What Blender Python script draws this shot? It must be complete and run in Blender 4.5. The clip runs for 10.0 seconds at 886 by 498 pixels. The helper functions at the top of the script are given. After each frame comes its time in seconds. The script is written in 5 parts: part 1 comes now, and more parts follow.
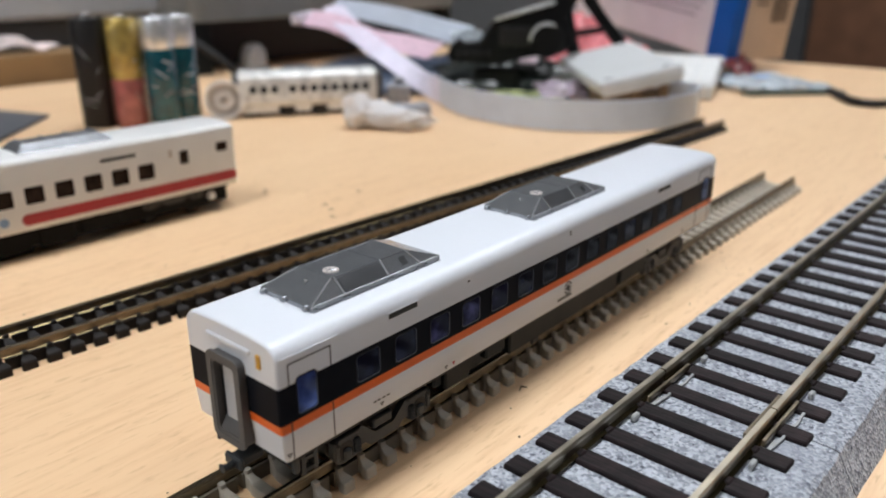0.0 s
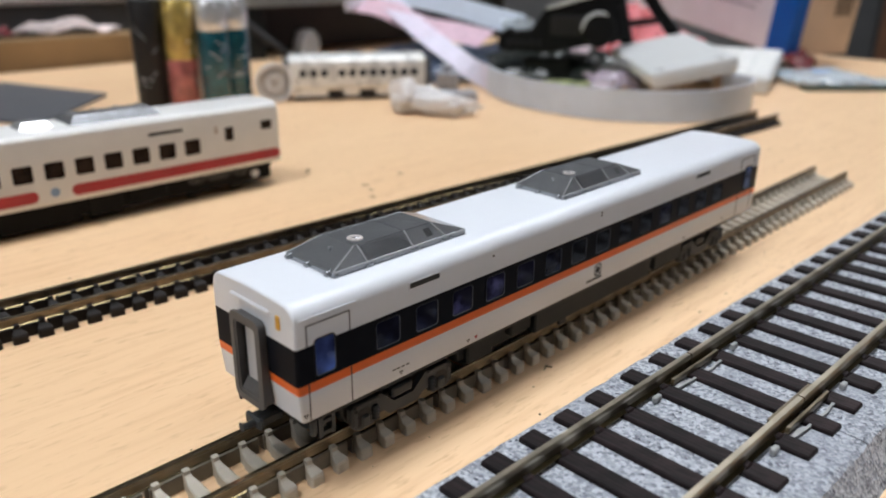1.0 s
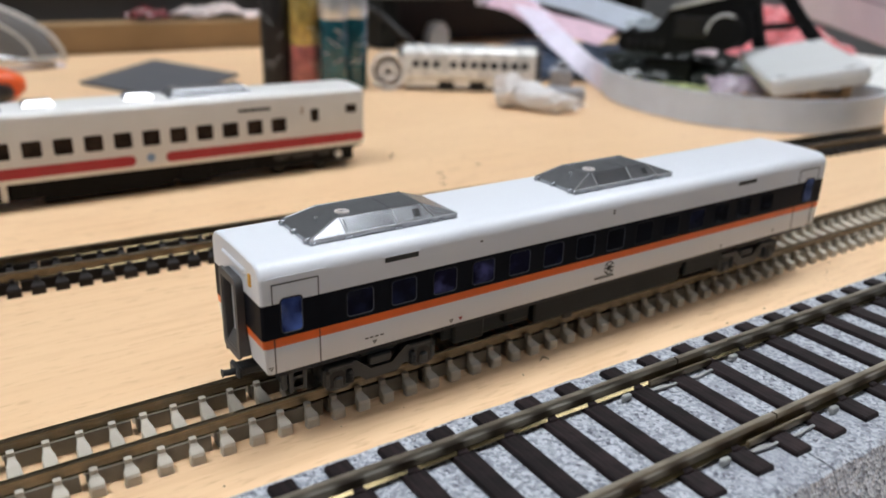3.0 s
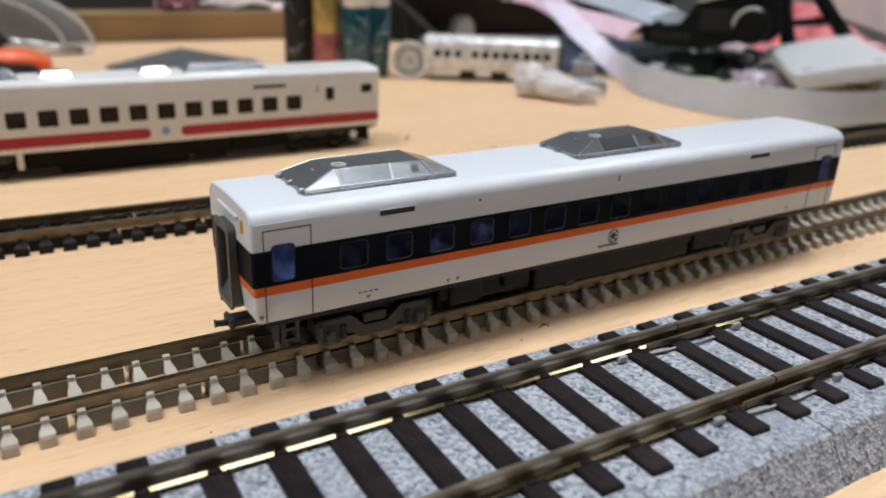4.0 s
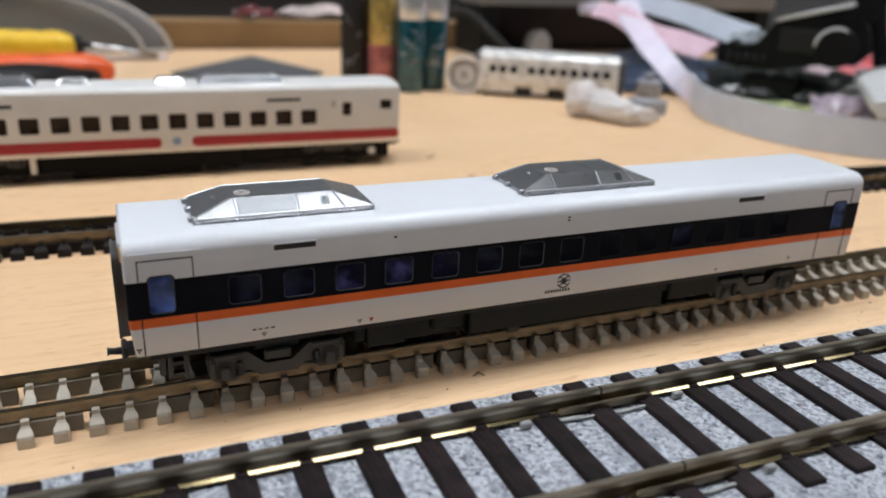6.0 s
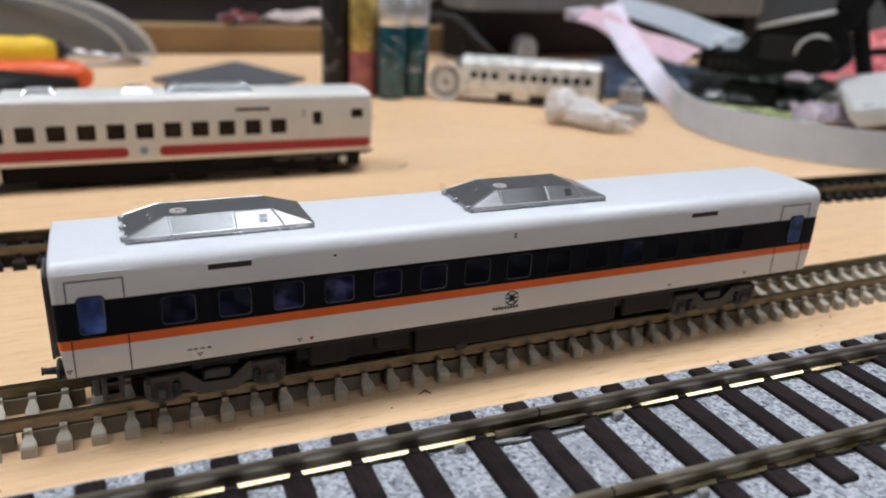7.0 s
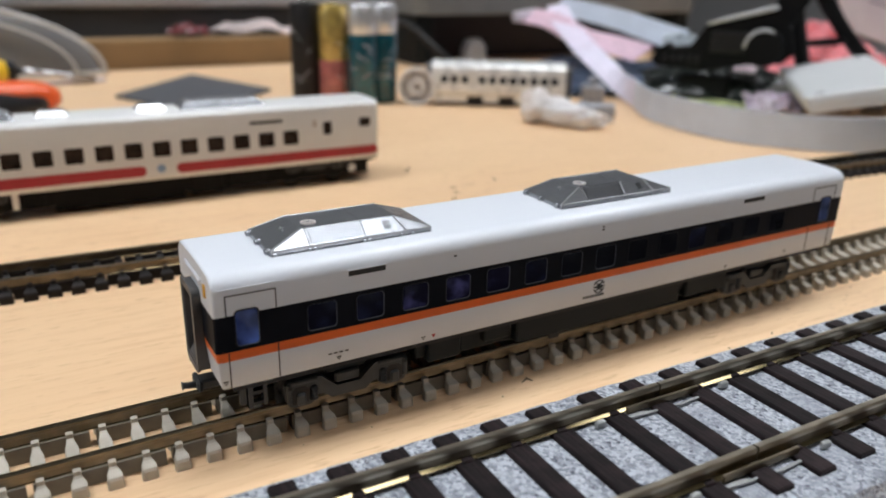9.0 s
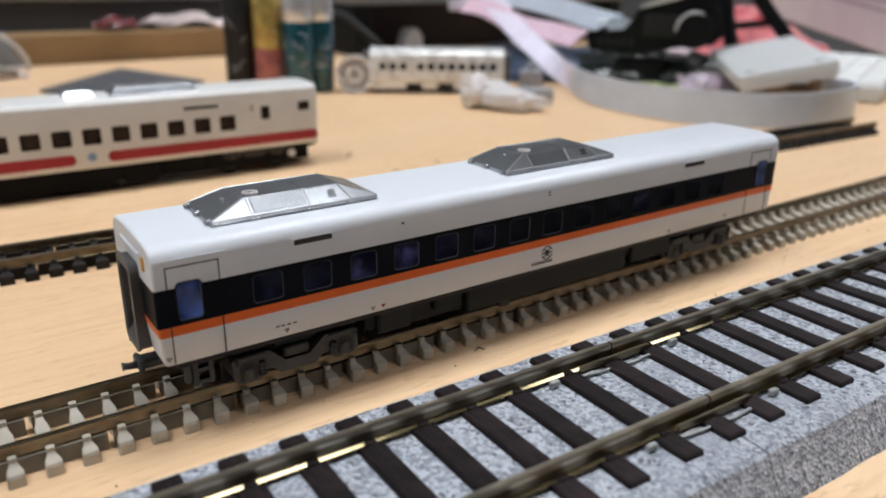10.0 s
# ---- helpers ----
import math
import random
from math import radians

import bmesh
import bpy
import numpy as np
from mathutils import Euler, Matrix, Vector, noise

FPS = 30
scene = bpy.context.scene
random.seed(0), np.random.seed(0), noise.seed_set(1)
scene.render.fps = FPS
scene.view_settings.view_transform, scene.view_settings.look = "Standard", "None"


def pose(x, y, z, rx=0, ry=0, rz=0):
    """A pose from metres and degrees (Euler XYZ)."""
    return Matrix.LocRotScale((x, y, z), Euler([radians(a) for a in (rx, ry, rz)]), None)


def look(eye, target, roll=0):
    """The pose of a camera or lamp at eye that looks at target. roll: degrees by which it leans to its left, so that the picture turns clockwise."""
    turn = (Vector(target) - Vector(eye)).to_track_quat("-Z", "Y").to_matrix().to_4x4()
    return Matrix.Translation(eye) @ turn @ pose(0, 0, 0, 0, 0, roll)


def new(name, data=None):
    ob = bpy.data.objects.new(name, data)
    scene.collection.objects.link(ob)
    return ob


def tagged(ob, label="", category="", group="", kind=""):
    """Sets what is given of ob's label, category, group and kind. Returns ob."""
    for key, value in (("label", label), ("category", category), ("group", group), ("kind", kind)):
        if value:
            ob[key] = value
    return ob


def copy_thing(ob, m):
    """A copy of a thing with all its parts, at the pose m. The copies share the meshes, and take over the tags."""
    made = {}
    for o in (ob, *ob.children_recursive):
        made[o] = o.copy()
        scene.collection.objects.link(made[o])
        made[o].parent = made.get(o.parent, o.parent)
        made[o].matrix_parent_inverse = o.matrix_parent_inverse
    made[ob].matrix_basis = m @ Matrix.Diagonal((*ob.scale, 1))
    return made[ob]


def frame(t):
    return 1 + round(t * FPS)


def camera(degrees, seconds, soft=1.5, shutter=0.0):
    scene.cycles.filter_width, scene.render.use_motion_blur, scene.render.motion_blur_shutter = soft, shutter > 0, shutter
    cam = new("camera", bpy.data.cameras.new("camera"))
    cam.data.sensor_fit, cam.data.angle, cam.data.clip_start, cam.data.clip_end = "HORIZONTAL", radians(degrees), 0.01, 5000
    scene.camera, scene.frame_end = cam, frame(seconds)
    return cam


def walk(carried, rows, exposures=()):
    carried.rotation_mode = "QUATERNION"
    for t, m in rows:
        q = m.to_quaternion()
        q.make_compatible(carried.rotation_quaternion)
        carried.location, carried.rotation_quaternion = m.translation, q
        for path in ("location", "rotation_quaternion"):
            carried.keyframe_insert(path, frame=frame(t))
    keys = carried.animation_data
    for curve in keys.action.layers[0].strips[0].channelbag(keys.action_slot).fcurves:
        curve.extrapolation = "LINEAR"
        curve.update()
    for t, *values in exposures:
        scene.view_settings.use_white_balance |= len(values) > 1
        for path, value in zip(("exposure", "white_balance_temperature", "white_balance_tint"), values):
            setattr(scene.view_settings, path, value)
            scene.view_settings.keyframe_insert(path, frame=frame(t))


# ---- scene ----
cam = camera(59.8, 10.0, soft=1.8)
cam.data.dof.use_dof = True
cam.data.dof.focus_distance = 0.118
cam.data.dof.aperture_fstop = 20.0
PATH = [
    (0, (-0.03803, -0.07797, 0.07106), (0.03314, -0.01689, 0.03636), -0.10),
    (0.5, (-0.03297, -0.07783, 0.06899), (0.03665, -0.01536, 0.03363), 0.36),
    (1, (-0.03651, -0.08165, 0.06834), (0.03007, -0.01604, 0.03279), 0.49),
    (1.5, (-0.03432, -0.08533, 0.07188), (0.02963, -0.01679, 0.03707), 0.70),
    (2, (-0.03959, -0.08625, 0.06979), (0.02039, -0.01407, 0.03526), 0.62),
    (2.5, (-0.03463, -0.09080, 0.06642), (0.02219, -0.01637, 0.03134), 1.01),
    (2.7, (-0.02641, -0.09575, 0.06888), (0.02739, -0.01968, 0.03255), 1.14),
    (3.8, (-0.01875, -0.10418, 0.06255), (0.03216, -0.02590, 0.02676), 1.87),
    (4, (-0.01841, -0.10452, 0.06115), (0.03118, -0.02544, 0.02529), 2.12),
    (4.5, (-0.00615, -0.10389, 0.06078), (0.04111, -0.02343, 0.02482), 2.49),
    (5, (0.00505, -0.10439, 0.06167), (0.04993, -0.02245, 0.02602), 2.73),
    (5.5, (0.00865, -0.10631, 0.06410), (0.05034, -0.02257, 0.02875), 2.55),
    (5.7, (0.00973, -0.10714, 0.06275), (0.04964, -0.02250, 0.02749), 2.45),
    (6.8, (0.01714, -0.11015, 0.06568), (0.05421, -0.02423, 0.03044), 2.75),
    (7, (0.01928, -0.10978, 0.06542), (0.05786, -0.02440, 0.03045), 2.68),
    (7.5, (0.01089, -0.10671, 0.06331), (0.05253, -0.02280, 0.02831), 2.42),
    (8, (0.00273, -0.10552, 0.06282), (0.04629, -0.02267, 0.02763), 2.05),
    (8.5, (-0.00582, -0.10485, 0.06404), (0.03946, -0.02280, 0.02913), 1.65),
    (9, (-0.00950, -0.10364, 0.06650), (0.03789, -0.02254, 0.03219), 1.25),
    (9.5, (-0.01120, -0.10315, 0.06581), (0.03870, -0.02342, 0.03186), 0.78),
    (10, (-0.00997, -0.10327, 0.06169), (0.04354, -0.02621, 0.02708), 0.72),
]
walk(cam, [(t, look(eye, target, roll)) for t, eye, target, roll in PATH], [(0.0, 0.02), (2.5, 0.07), (4.0, 0.0), (10.0, -0.02)])

# ---- light: closed office room with ceiling panels ----
PANEL = 18.9
world = bpy.data.worlds.new("room_air")
scene.world = world
world.use_nodes = True
world.node_tree.nodes["Background"].inputs["Color"].default_value = (0.5, 0.52, 0.56, 1)
world.node_tree.nodes["Background"].inputs["Strength"].default_value = 0.02
scene.view_settings.exposure = 0.0

MM = 0.001
rng = random.Random(7)


# ---- materials ----
def nodes_of(name):
    m = bpy.data.materials.new(name)
    m.use_nodes = True
    nt = m.node_tree
    return m, nt, nt.nodes["Principled BSDF"]


def noise_node(nt, size_mm, detail=3.0, stretch=(1, 1, 1), kind="Object"):
    """Noise whose features are about size_mm wide, in object coordinates."""
    tc = nt.nodes.new("ShaderNodeTexCoord")
    mp = nt.nodes.new("ShaderNodeMapping")
    mp.inputs["Scale"].default_value = stretch
    nz = nt.nodes.new("ShaderNodeTexNoise")
    nz.inputs["Scale"].default_value = 1000.0 / size_mm
    nz.inputs["Detail"].default_value = detail
    nt.links.new(tc.outputs[kind], mp.inputs["Vector"])
    nt.links.new(mp.outputs["Vector"], nz.inputs["Vector"])
    return nz


def mixed(nt, fac, a, b):
    mx = nt.nodes.new("ShaderNodeMix")
    mx.data_type = "RGBA"
    for sock, v in ((6, a), (7, b)):
        if isinstance(v, tuple):
            mx.inputs[sock].default_value = (*v, 1)
        else:
            nt.links.new(v, mx.inputs[sock])
    if isinstance(fac, float):
        mx.inputs[0].default_value = fac
    else:
        nt.links.new(fac, mx.inputs[0])
    return mx.outputs[2]


def ramp(nt, src, lo, hi):
    mr = nt.nodes.new("ShaderNodeMapRange")
    mr.inputs["From Min"].default_value = lo
    mr.inputs["From Max"].default_value = hi
    nt.links.new(src, mr.inputs["Value"])
    return mr.outputs["Result"]


def plain(name, col, rough=0.5, metal=0.0, var=0.12, size=6.0, fine=0.6, bump=0.05, coat=0.0, rnd=0.0, glow=None, spec=0.5, wear=0.2):
    """A painted, moulded or metal surface: two scales of variation in tone, roughness and relief."""
    m, nt, b = nodes_of(name)
    big, small = noise_node(nt, size), noise_node(nt, fine, 4.0)
    dark = tuple(c * (1 - var) for c in col)
    light = tuple(min(1.0, c * (1 + var * 0.6)) for c in col)
    c1 = mixed(nt, ramp(nt, big.outputs["Fac"], 0.3, 0.7), dark, light)
    c2 = mixed(nt, ramp(nt, small.outputs["Fac"], 0.62, 0.8), c1, dark)
    if rnd:
        oi = nt.nodes.new("ShaderNodeObjectInfo")
        hs = nt.nodes.new("ShaderNodeHueSaturation")
        nt.links.new(ramp(nt, oi.outputs["Random"], -0.5 / rnd + 0.5, 0.5 / rnd + 0.5), hs.inputs["Value"])
        mr = nt.nodes.new("ShaderNodeMapRange")
        mr.inputs["To Min"].default_value, mr.inputs["To Max"].default_value = 1 - rnd, 1 + rnd
        nt.links.new(oi.outputs["Random"], mr.inputs["Value"])
        nt.links.new(mr.outputs["Result"], hs.inputs["Value"])
        nt.links.new(c2, hs.inputs["Color"])
        c2 = hs.outputs["Color"]
    nt.links.new(c2, b.inputs["Base Color"])
    mr = nt.nodes.new("ShaderNodeMapRange")
    mr.inputs["To Min"].default_value, mr.inputs["To Max"].default_value = max(0.02, rough * (1 - wear)), min(1, rough * (1 + wear))
    nt.links.new(big.outputs["Fac"], mr.inputs["Value"])
    nt.links.new(mr.outputs["Result"], b.inputs["Roughness"])
    b.inputs["Metallic"].default_value = metal
    b.inputs["Specular IOR Level"].default_value = spec
    b.inputs["Coat Weight"].default_value = coat
    if bump:
        bp = nt.nodes.new("ShaderNodeBump")
        bp.inputs["Strength"].default_value = bump
        bp.inputs["Distance"].default_value = 0.0002
        nt.links.new(small.outputs["Fac"], bp.inputs["Height"])
        nt.links.new(bp.outputs["Normal"], b.inputs["Normal"])
    # glow: the surface itself emits, in patches of the big noise
    if glow:
        b.inputs["Emission Color"].default_value = (*glow[0], 1)
        gm = nt.nodes.new("ShaderNodeMath")
        gm.operation = "MULTIPLY"
        gm.inputs[1].default_value = glow[1]
        nt.links.new(ramp(nt, big.outputs["Fac"], glow[2], glow[2] + 0.3), gm.inputs[0])
        nt.links.new(gm.outputs[0], b.inputs["Emission Strength"])
    return m


def clear(name, col, rough=0.1, weight=0.8, bump=0.3, size=3.0):
    """Clear or cloudy plastic."""
    m, nt, b = nodes_of(name)
    nz = noise_node(nt, size, 3.0)
    nt.links.new(mixed(nt, nz.outputs["Fac"], tuple(c * 0.85 for c in col), col), b.inputs["Base Color"])
    b.inputs["Roughness"].default_value = rough
    b.inputs["Transmission Weight"].default_value = weight
    b.inputs["IOR"].default_value = 1.45
    bp = nt.nodes.new("ShaderNodeBump")
    bp.inputs["Strength"].default_value = bump
    bp.inputs["Distance"].default_value = 0.0005
    nt.links.new(nz.outputs["Fac"], bp.inputs["Height"])
    nt.links.new(bp.outputs["Normal"], b.inputs["Normal"])
    return m


def beech(name):
    """Light beech laminate: long faint fibres along x, short darker flecks, a soft sheen."""
    m, nt, b = nodes_of(name)
    band = noise_node(nt, 60, 4.0, (0.12, 1, 1))
    fibre = noise_node(nt, 1.8, 5.0, (0.07, 1, 1))
    fleck = noise_node(nt, 0.9, 2.0, (0.22, 1, 1))
    spot = noise_node(nt, 5.0, 1.0, (0.4, 1, 1))
    cloud = noise_node(nt, 90, 2.0)
    c = mixed(nt, ramp(nt, band.outputs["Fac"], 0.35, 0.65), (0.782, 0.523, 0.305), (0.842, 0.587, 0.357))
    c = mixed(nt, ramp(nt, fibre.outputs["Fac"], 0.46, 0.80), c, (0.695, 0.435, 0.24))
    c = mixed(nt, ramp(nt, fleck.outputs["Fac"], 0.58, 0.80), c, (0.585, 0.355, 0.185))
    c = mixed(nt, ramp(nt, cloud.outputs["Fac"], 0.45, 0.9), c, (0.795, 0.545, 0.325))
    c = mixed(nt, ramp(nt, spot.outputs["Fac"], 0.75, 0.82), c, (0.58, 0.35, 0.18))
    nt.links.new(c, b.inputs["Base Color"])
    b.inputs["Roughness"].default_value = 0.42
    bp = nt.nodes.new("ShaderNodeBump")
    bp.inputs["Strength"].default_value = 0.06
    bp.inputs["Distance"].default_value = 0.0002
    nt.links.new(fibre.outputs["Fac"], bp.inputs["Height"])
    nt.links.new(bp.outputs["Normal"], b.inputs["Normal"])
    return m


def ballast(name):
    """Moulded grey roadbed printed and pebbled like stone chippings."""
    m, nt, b = nodes_of(name)
    tc = nt.nodes.new("ShaderNodeTexCoord")
    vo = nt.nodes.new("ShaderNodeTexVoronoi")
    vo.inputs["Scale"].default_value = 1000 / 0.52
    nt.links.new(tc.outputs["Object"], vo.inputs["Vector"])
    fine = noise_node(nt, 0.5, 4.0)
    big = noise_node(nt, 14, 3.0)
    sp = nt.nodes.new("ShaderNodeSeparateColor")
    nt.links.new(vo.outputs["Color"], sp.inputs["Color"])
    c = mixed(nt, ramp(nt, sp.outputs["Red"], 0.15, 0.85), (0.21, 0.225, 0.26), (0.49, 0.515, 0.565))
    c = mixed(nt, ramp(nt, sp.outputs["Green"], 0.93, 0.96), c, (0.085, 0.09, 0.115))
    c = mixed(nt, ramp(nt, fine.outputs["Fac"], 0.55, 0.75), c, (0.61, 0.625, 0.655))
    c = mixed(nt, ramp(nt, big.outputs["Fac"], 0.55, 0.85), c, (0.30, 0.315, 0.36))
    nt.links.new(c, b.inputs["Base Color"])
    b.inputs["Roughness"].default_value = 0.85
    bp = nt.nodes.new("ShaderNodeBump")
    bp.inputs["Strength"].default_value = 0.8
    bp.inputs["Distance"].default_value = 0.00035
    nt.links.new(vo.outputs["Distance"], bp.inputs["Height"])
    nt.links.new(bp.outputs["Normal"], b.inputs["Normal"])
    return m


def sleeper_grain(name, dark, light):
    """Moulded plastic sleeper with wood grain along its length and worn, paler streaks."""
    m, nt, b = nodes_of(name)
    grain = noise_node(nt, 0.55, 4.0, (1, 0.10, 1))
    wear = noise_node(nt, 4.0, 3.0)
    c = mixed(nt, ramp(nt, grain.outputs["Fac"], 0.42, 0.68), dark, light)
    c = mixed(nt, ramp(nt, wear.outputs["Fac"], 0.52, 0.8), c, tuple(v * 1.5 for v in light))
    oi = nt.nodes.new("ShaderNodeObjectInfo")
    mr = nt.nodes.new("ShaderNodeMapRange")
    mr.inputs["To Min"].default_value, mr.inputs["To Max"].default_value = 0.75, 1.3
    nt.links.new(oi.outputs["Random"], mr.inputs["Value"])
    hs = nt.nodes.new("ShaderNodeHueSaturation")
    nt.links.new(mr.outputs["Result"], hs.inputs["Value"])
    nt.links.new(c, hs.inputs["Color"])
    nt.links.new(hs.outputs["Color"], b.inputs["Base Color"])
    b.inputs["Roughness"].default_value = 0.6
    b.inputs["Specular IOR Level"].default_value = 0.2
    bp = nt.nodes.new("ShaderNodeBump")
    bp.inputs["Strength"].default_value = 0.7
    bp.inputs["Distance"].default_value = 0.00012
    nt.links.new(grain.outputs["Fac"], bp.inputs["Height"])
    nt.links.new(bp.outputs["Normal"], b.inputs["Normal"])
    return m


M_WOOD = beech("beech_laminate")
M_BALLAST = ballast("moulded_ballast")
M_WHITE = plain("white_body_paint", (0.745, 0.77, 0.818), 0.33, 0, 0.012, 30, 1.5, 0.0, 0.0, wear=0.03)
M_DARK = plain("dark_band_paint", (0.011, 0.012, 0.016), 0.42, 0, 0.2, 5, 0.5, 0.0, 0, spec=0.03)
M_ORANGE = plain("orange_band_paint", (0.90, 0.165, 0.026), 0.38, 0, 0.08, 5, 0.5, 0.0, 0.0, spec=0.35)
M_CREAM = plain("cream_body_paint", (0.78, 0.772, 0.755), 0.35, 0, 0.04, 8, 0.5, 0.03, 0.2)
M_RED = plain("red_band_paint", (0.42, 0.022, 0.035), 0.35, 0, 0.1, 5, 0.5, 0.02, 0.2)
M_GREY = plain("dark_grey_plastic", (0.011, 0.0145, 0.0155), 0.55, 0, 0.18, 4, 0.4, 0.08, spec=0.22)
M_BOGIE = plain("grey_bogie_plastic", (0.046, 0.050, 0.053), 0.5, 0, 0.18, 4, 0.4, 0.08, spec=0.4)
M_BLACK = plain("black_plastic", (0.012, 0.012, 0.013), 0.45, 0, 0.2, 5, 0.5, 0.08, spec=0.35)
M_GUNMETAL = plain("silver_grey_paint", (0.36, 0.37, 0.39), 0.21, 0.75, 0.1, 3, 0.3, 0.03)
M_BRIGHT = plain("bright_silver_paint", (0.75, 0.76, 0.78), 0.25, 0.7, 0.06, 3, 0.3, 0.03)
M_RIM = plain("window_edge_dark", (0.012, 0.013, 0.017), 0.4, 0.0, 0.1, 2, 0.3, 0.0, spec=0.1)
M_EDGE_GLINT = plain("pale_pane_edge_glint", (0.115, 0.128, 0.16), 0.2, 0.0, 0.2, 2, 0.3, 0.0)
M_RUBBER = plain("grey_rubber", (0.105, 0.103, 0.103), 0.55, 0, 0.12, 4, 0.4, 0.06, spec=0.3)
M_LINE = plain("panel_line_black", (0.02, 0.02, 0.02), 0.6, 0, 0.2, 2, 0.3, 0.0)
M_PANE = plain("dark_window_pane", (0.008, 0.009, 0.014), 0.1, 0, 0.2, 6, 1.0, 0.0, 0.0, spec=0.12)
# these panes emit by themselves, standing in for lights inside the coach
M_PANE_DIM = plain("faint_violet_glow_pane", (0.012, 0.012, 0.03), 0.1, 0, 0.3, 3, 1.2, 0.0, 0.0, 0.0, ((0.24, 0.23, 0.62), 0.10, 0.52), spec=0.12)
M_PANE_DUSK = plain("dusky_blue_glow_pane", (0.009, 0.010, 0.022), 0.1, 0, 0.3, 3, 1.2, 0.0, 0.0, 0.0, ((0.20, 0.24, 0.60), 0.028, 0.48), spec=0.15)
M_PANE_GLOW = plain("blue_glow_pane", (0.03, 0.045, 0.16), 0.1, 0, 0.3, 5.0, 1.0, 0.0, 0.4, 0.0, ((0.13, 0.23, 0.66), 0.22, 0.35), spec=0.25)
M_PANE_FAINT = plain("faint_blue_glow_pane", (0.02, 0.03, 0.07), 0.12, 0, 0.3, 2.5, 1.0, 0.0, 0.2, 0.0, ((0.26, 0.34, 0.75), 0.09, 0.3), spec=0.2)
M_PANE_FAR = plain("brownish_dark_pane", (0.026, 0.017, 0.014), 0.15, 0, 0.6, 3, 1.0, 0.0, spec=0.3)
M_INNER = plain("pale_grey_door", (0.46, 0.48, 0.51), 0.4, 0, 0.06, 3, 0.4, 0.03)
M_HATCH = plain("bright_roof_hatch", (0.86, 0.87, 0.88), 0.22, 0.8, 0.03, 6, 0.8, 0.0)
M_SILVER = plain("silver_white_plastic", (0.76, 0.755, 0.73), 0.28, 0.2, 0.06, 6, 0.5, 0.05)
M_UNDER = plain("black_underframe", (0.006, 0.006, 0.0065), 0.6, 0, 0.2, 5, 0.5, 0.08, spec=0.15)
M_TAN_MARK = plain("faint_brown_print", (0.45, 0.33, 0.25), 0.5)
M_YELLOW = plain("yellow_marking", (0.80, 0.42, 0.05), 0.4, 0, 0.1, 2, 0.4, 0.0)
M_RAIL = plain("nickel_brass_rail", (0.60, 0.50, 0.34), 0.2, 1.0, 0.25, 5, 0.5, 0.05)
M_RAIL_SIDE = plain("tarnished_rail_web", (0.23, 0.19, 0.135), 0.40, 1.0, 0.3, 3, 0.4, 0.03)
M_FOOT = plain("brassy_rail_foot", (0.20, 0.158, 0.086), 0.14, 1.0, 0.2, 5, 0.5, 0.02)
M_RAIL_LIGHT = plain("bright_brass_rail", (0.60, 0.54, 0.42), 0.25, 1.0, 0.2, 5, 0.5, 0.03)
M_RAIL_PALE = plain("nickel_rail_head", (0.52, 0.46, 0.36), 0.36, 1.0, 0.15, 5, 0.5, 0.03)
M_TIE_GREY = plain("grey_brown_tie_plastic", (0.47, 0.425, 0.35), 0.55, 0, 0.15, 4, 0.35, 0.15, 0, 0.1)
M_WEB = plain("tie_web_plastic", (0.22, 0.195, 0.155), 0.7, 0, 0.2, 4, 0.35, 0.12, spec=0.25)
M_TIE_BLACK = plain("black_tie_plastic", (0.014, 0.011, 0.010), 0.6, 0, 0.2, 4, 0.35, 0.12, 0, 0.15, spec=0.25)
M_TIE_BROWN = sleeper_grain("dark_brown_tie_plastic", (0.006, 0.0036, 0.004), (0.019, 0.0112, 0.0118))
M_WHEEL = plain("blackened_wheel", (0.05, 0.05, 0.05), 0.4, 0.6, 0.2, 3, 0.4, 0.05)
M_FAN = plain("pale_pink_fan_cover", (0.74, 0.67, 0.64), 0.3, 0.3, 0.1, 1.0, 0.3, 0.0)
M_LOUVRE = plain("dark_louvre_grey", (0.05, 0.05, 0.055), 0.5, 0.5, 0.1, 2, 0.3, 0.0)
# silver-grey darkened by hand: the skirt's dark reflection is in this colour
M_SKIRT = plain("shaded_silver_skirt", (0.15, 0.155, 0.165), 0.35, 0.6, 0.1, 2, 0.3, 0.0)
M_STEEL = plain("steel", (0.55, 0.55, 0.56), 0.25, 1.0, 0.12, 3, 0.4, 0.05)
M_PARTITION = plain("dark_grey_partition", (0.060, 0.060, 0.062), 0.8, 0, 0.15, 40, 2.0, 0.1)
M_LEDGE = plain("brown_wood_ledge", (0.30, 0.185, 0.085), 0.5, 0, 0.15, 30, 3.0, 0.05)
M_WALL = plain("office_wall", (0.31, 0.305, 0.30), 0.85, 0, 0.05, 300, 8, 0.03)
M_FLOOR = plain("office_floor", (0.25, 0.24, 0.23), 0.7, 0, 0.1, 200, 10, 0.03)
M_CEIL = plain("ceiling_tile", (0.36, 0.36, 0.36), 0.9, 0, 0.04, 200, 6, 0.05)


# ---- mesh helpers, all in millimetres ----
def box(bm, x0, x1, y0, y1, z0, z1, mi=0):
    vs = [bm.verts.new((x, y, z)) for z in (z0, z1) for y in (y0, y1) for x in (x0, x1)]
    for q in ((0, 2, 3, 1), (4, 5, 7, 6), (0, 1, 5, 4), (2, 6, 7, 3), (0, 4, 6, 2), (1, 3, 7, 5)):
        fc = bm.faces.new([vs[i] for i in q])
        fc.material_index = mi
    return vs


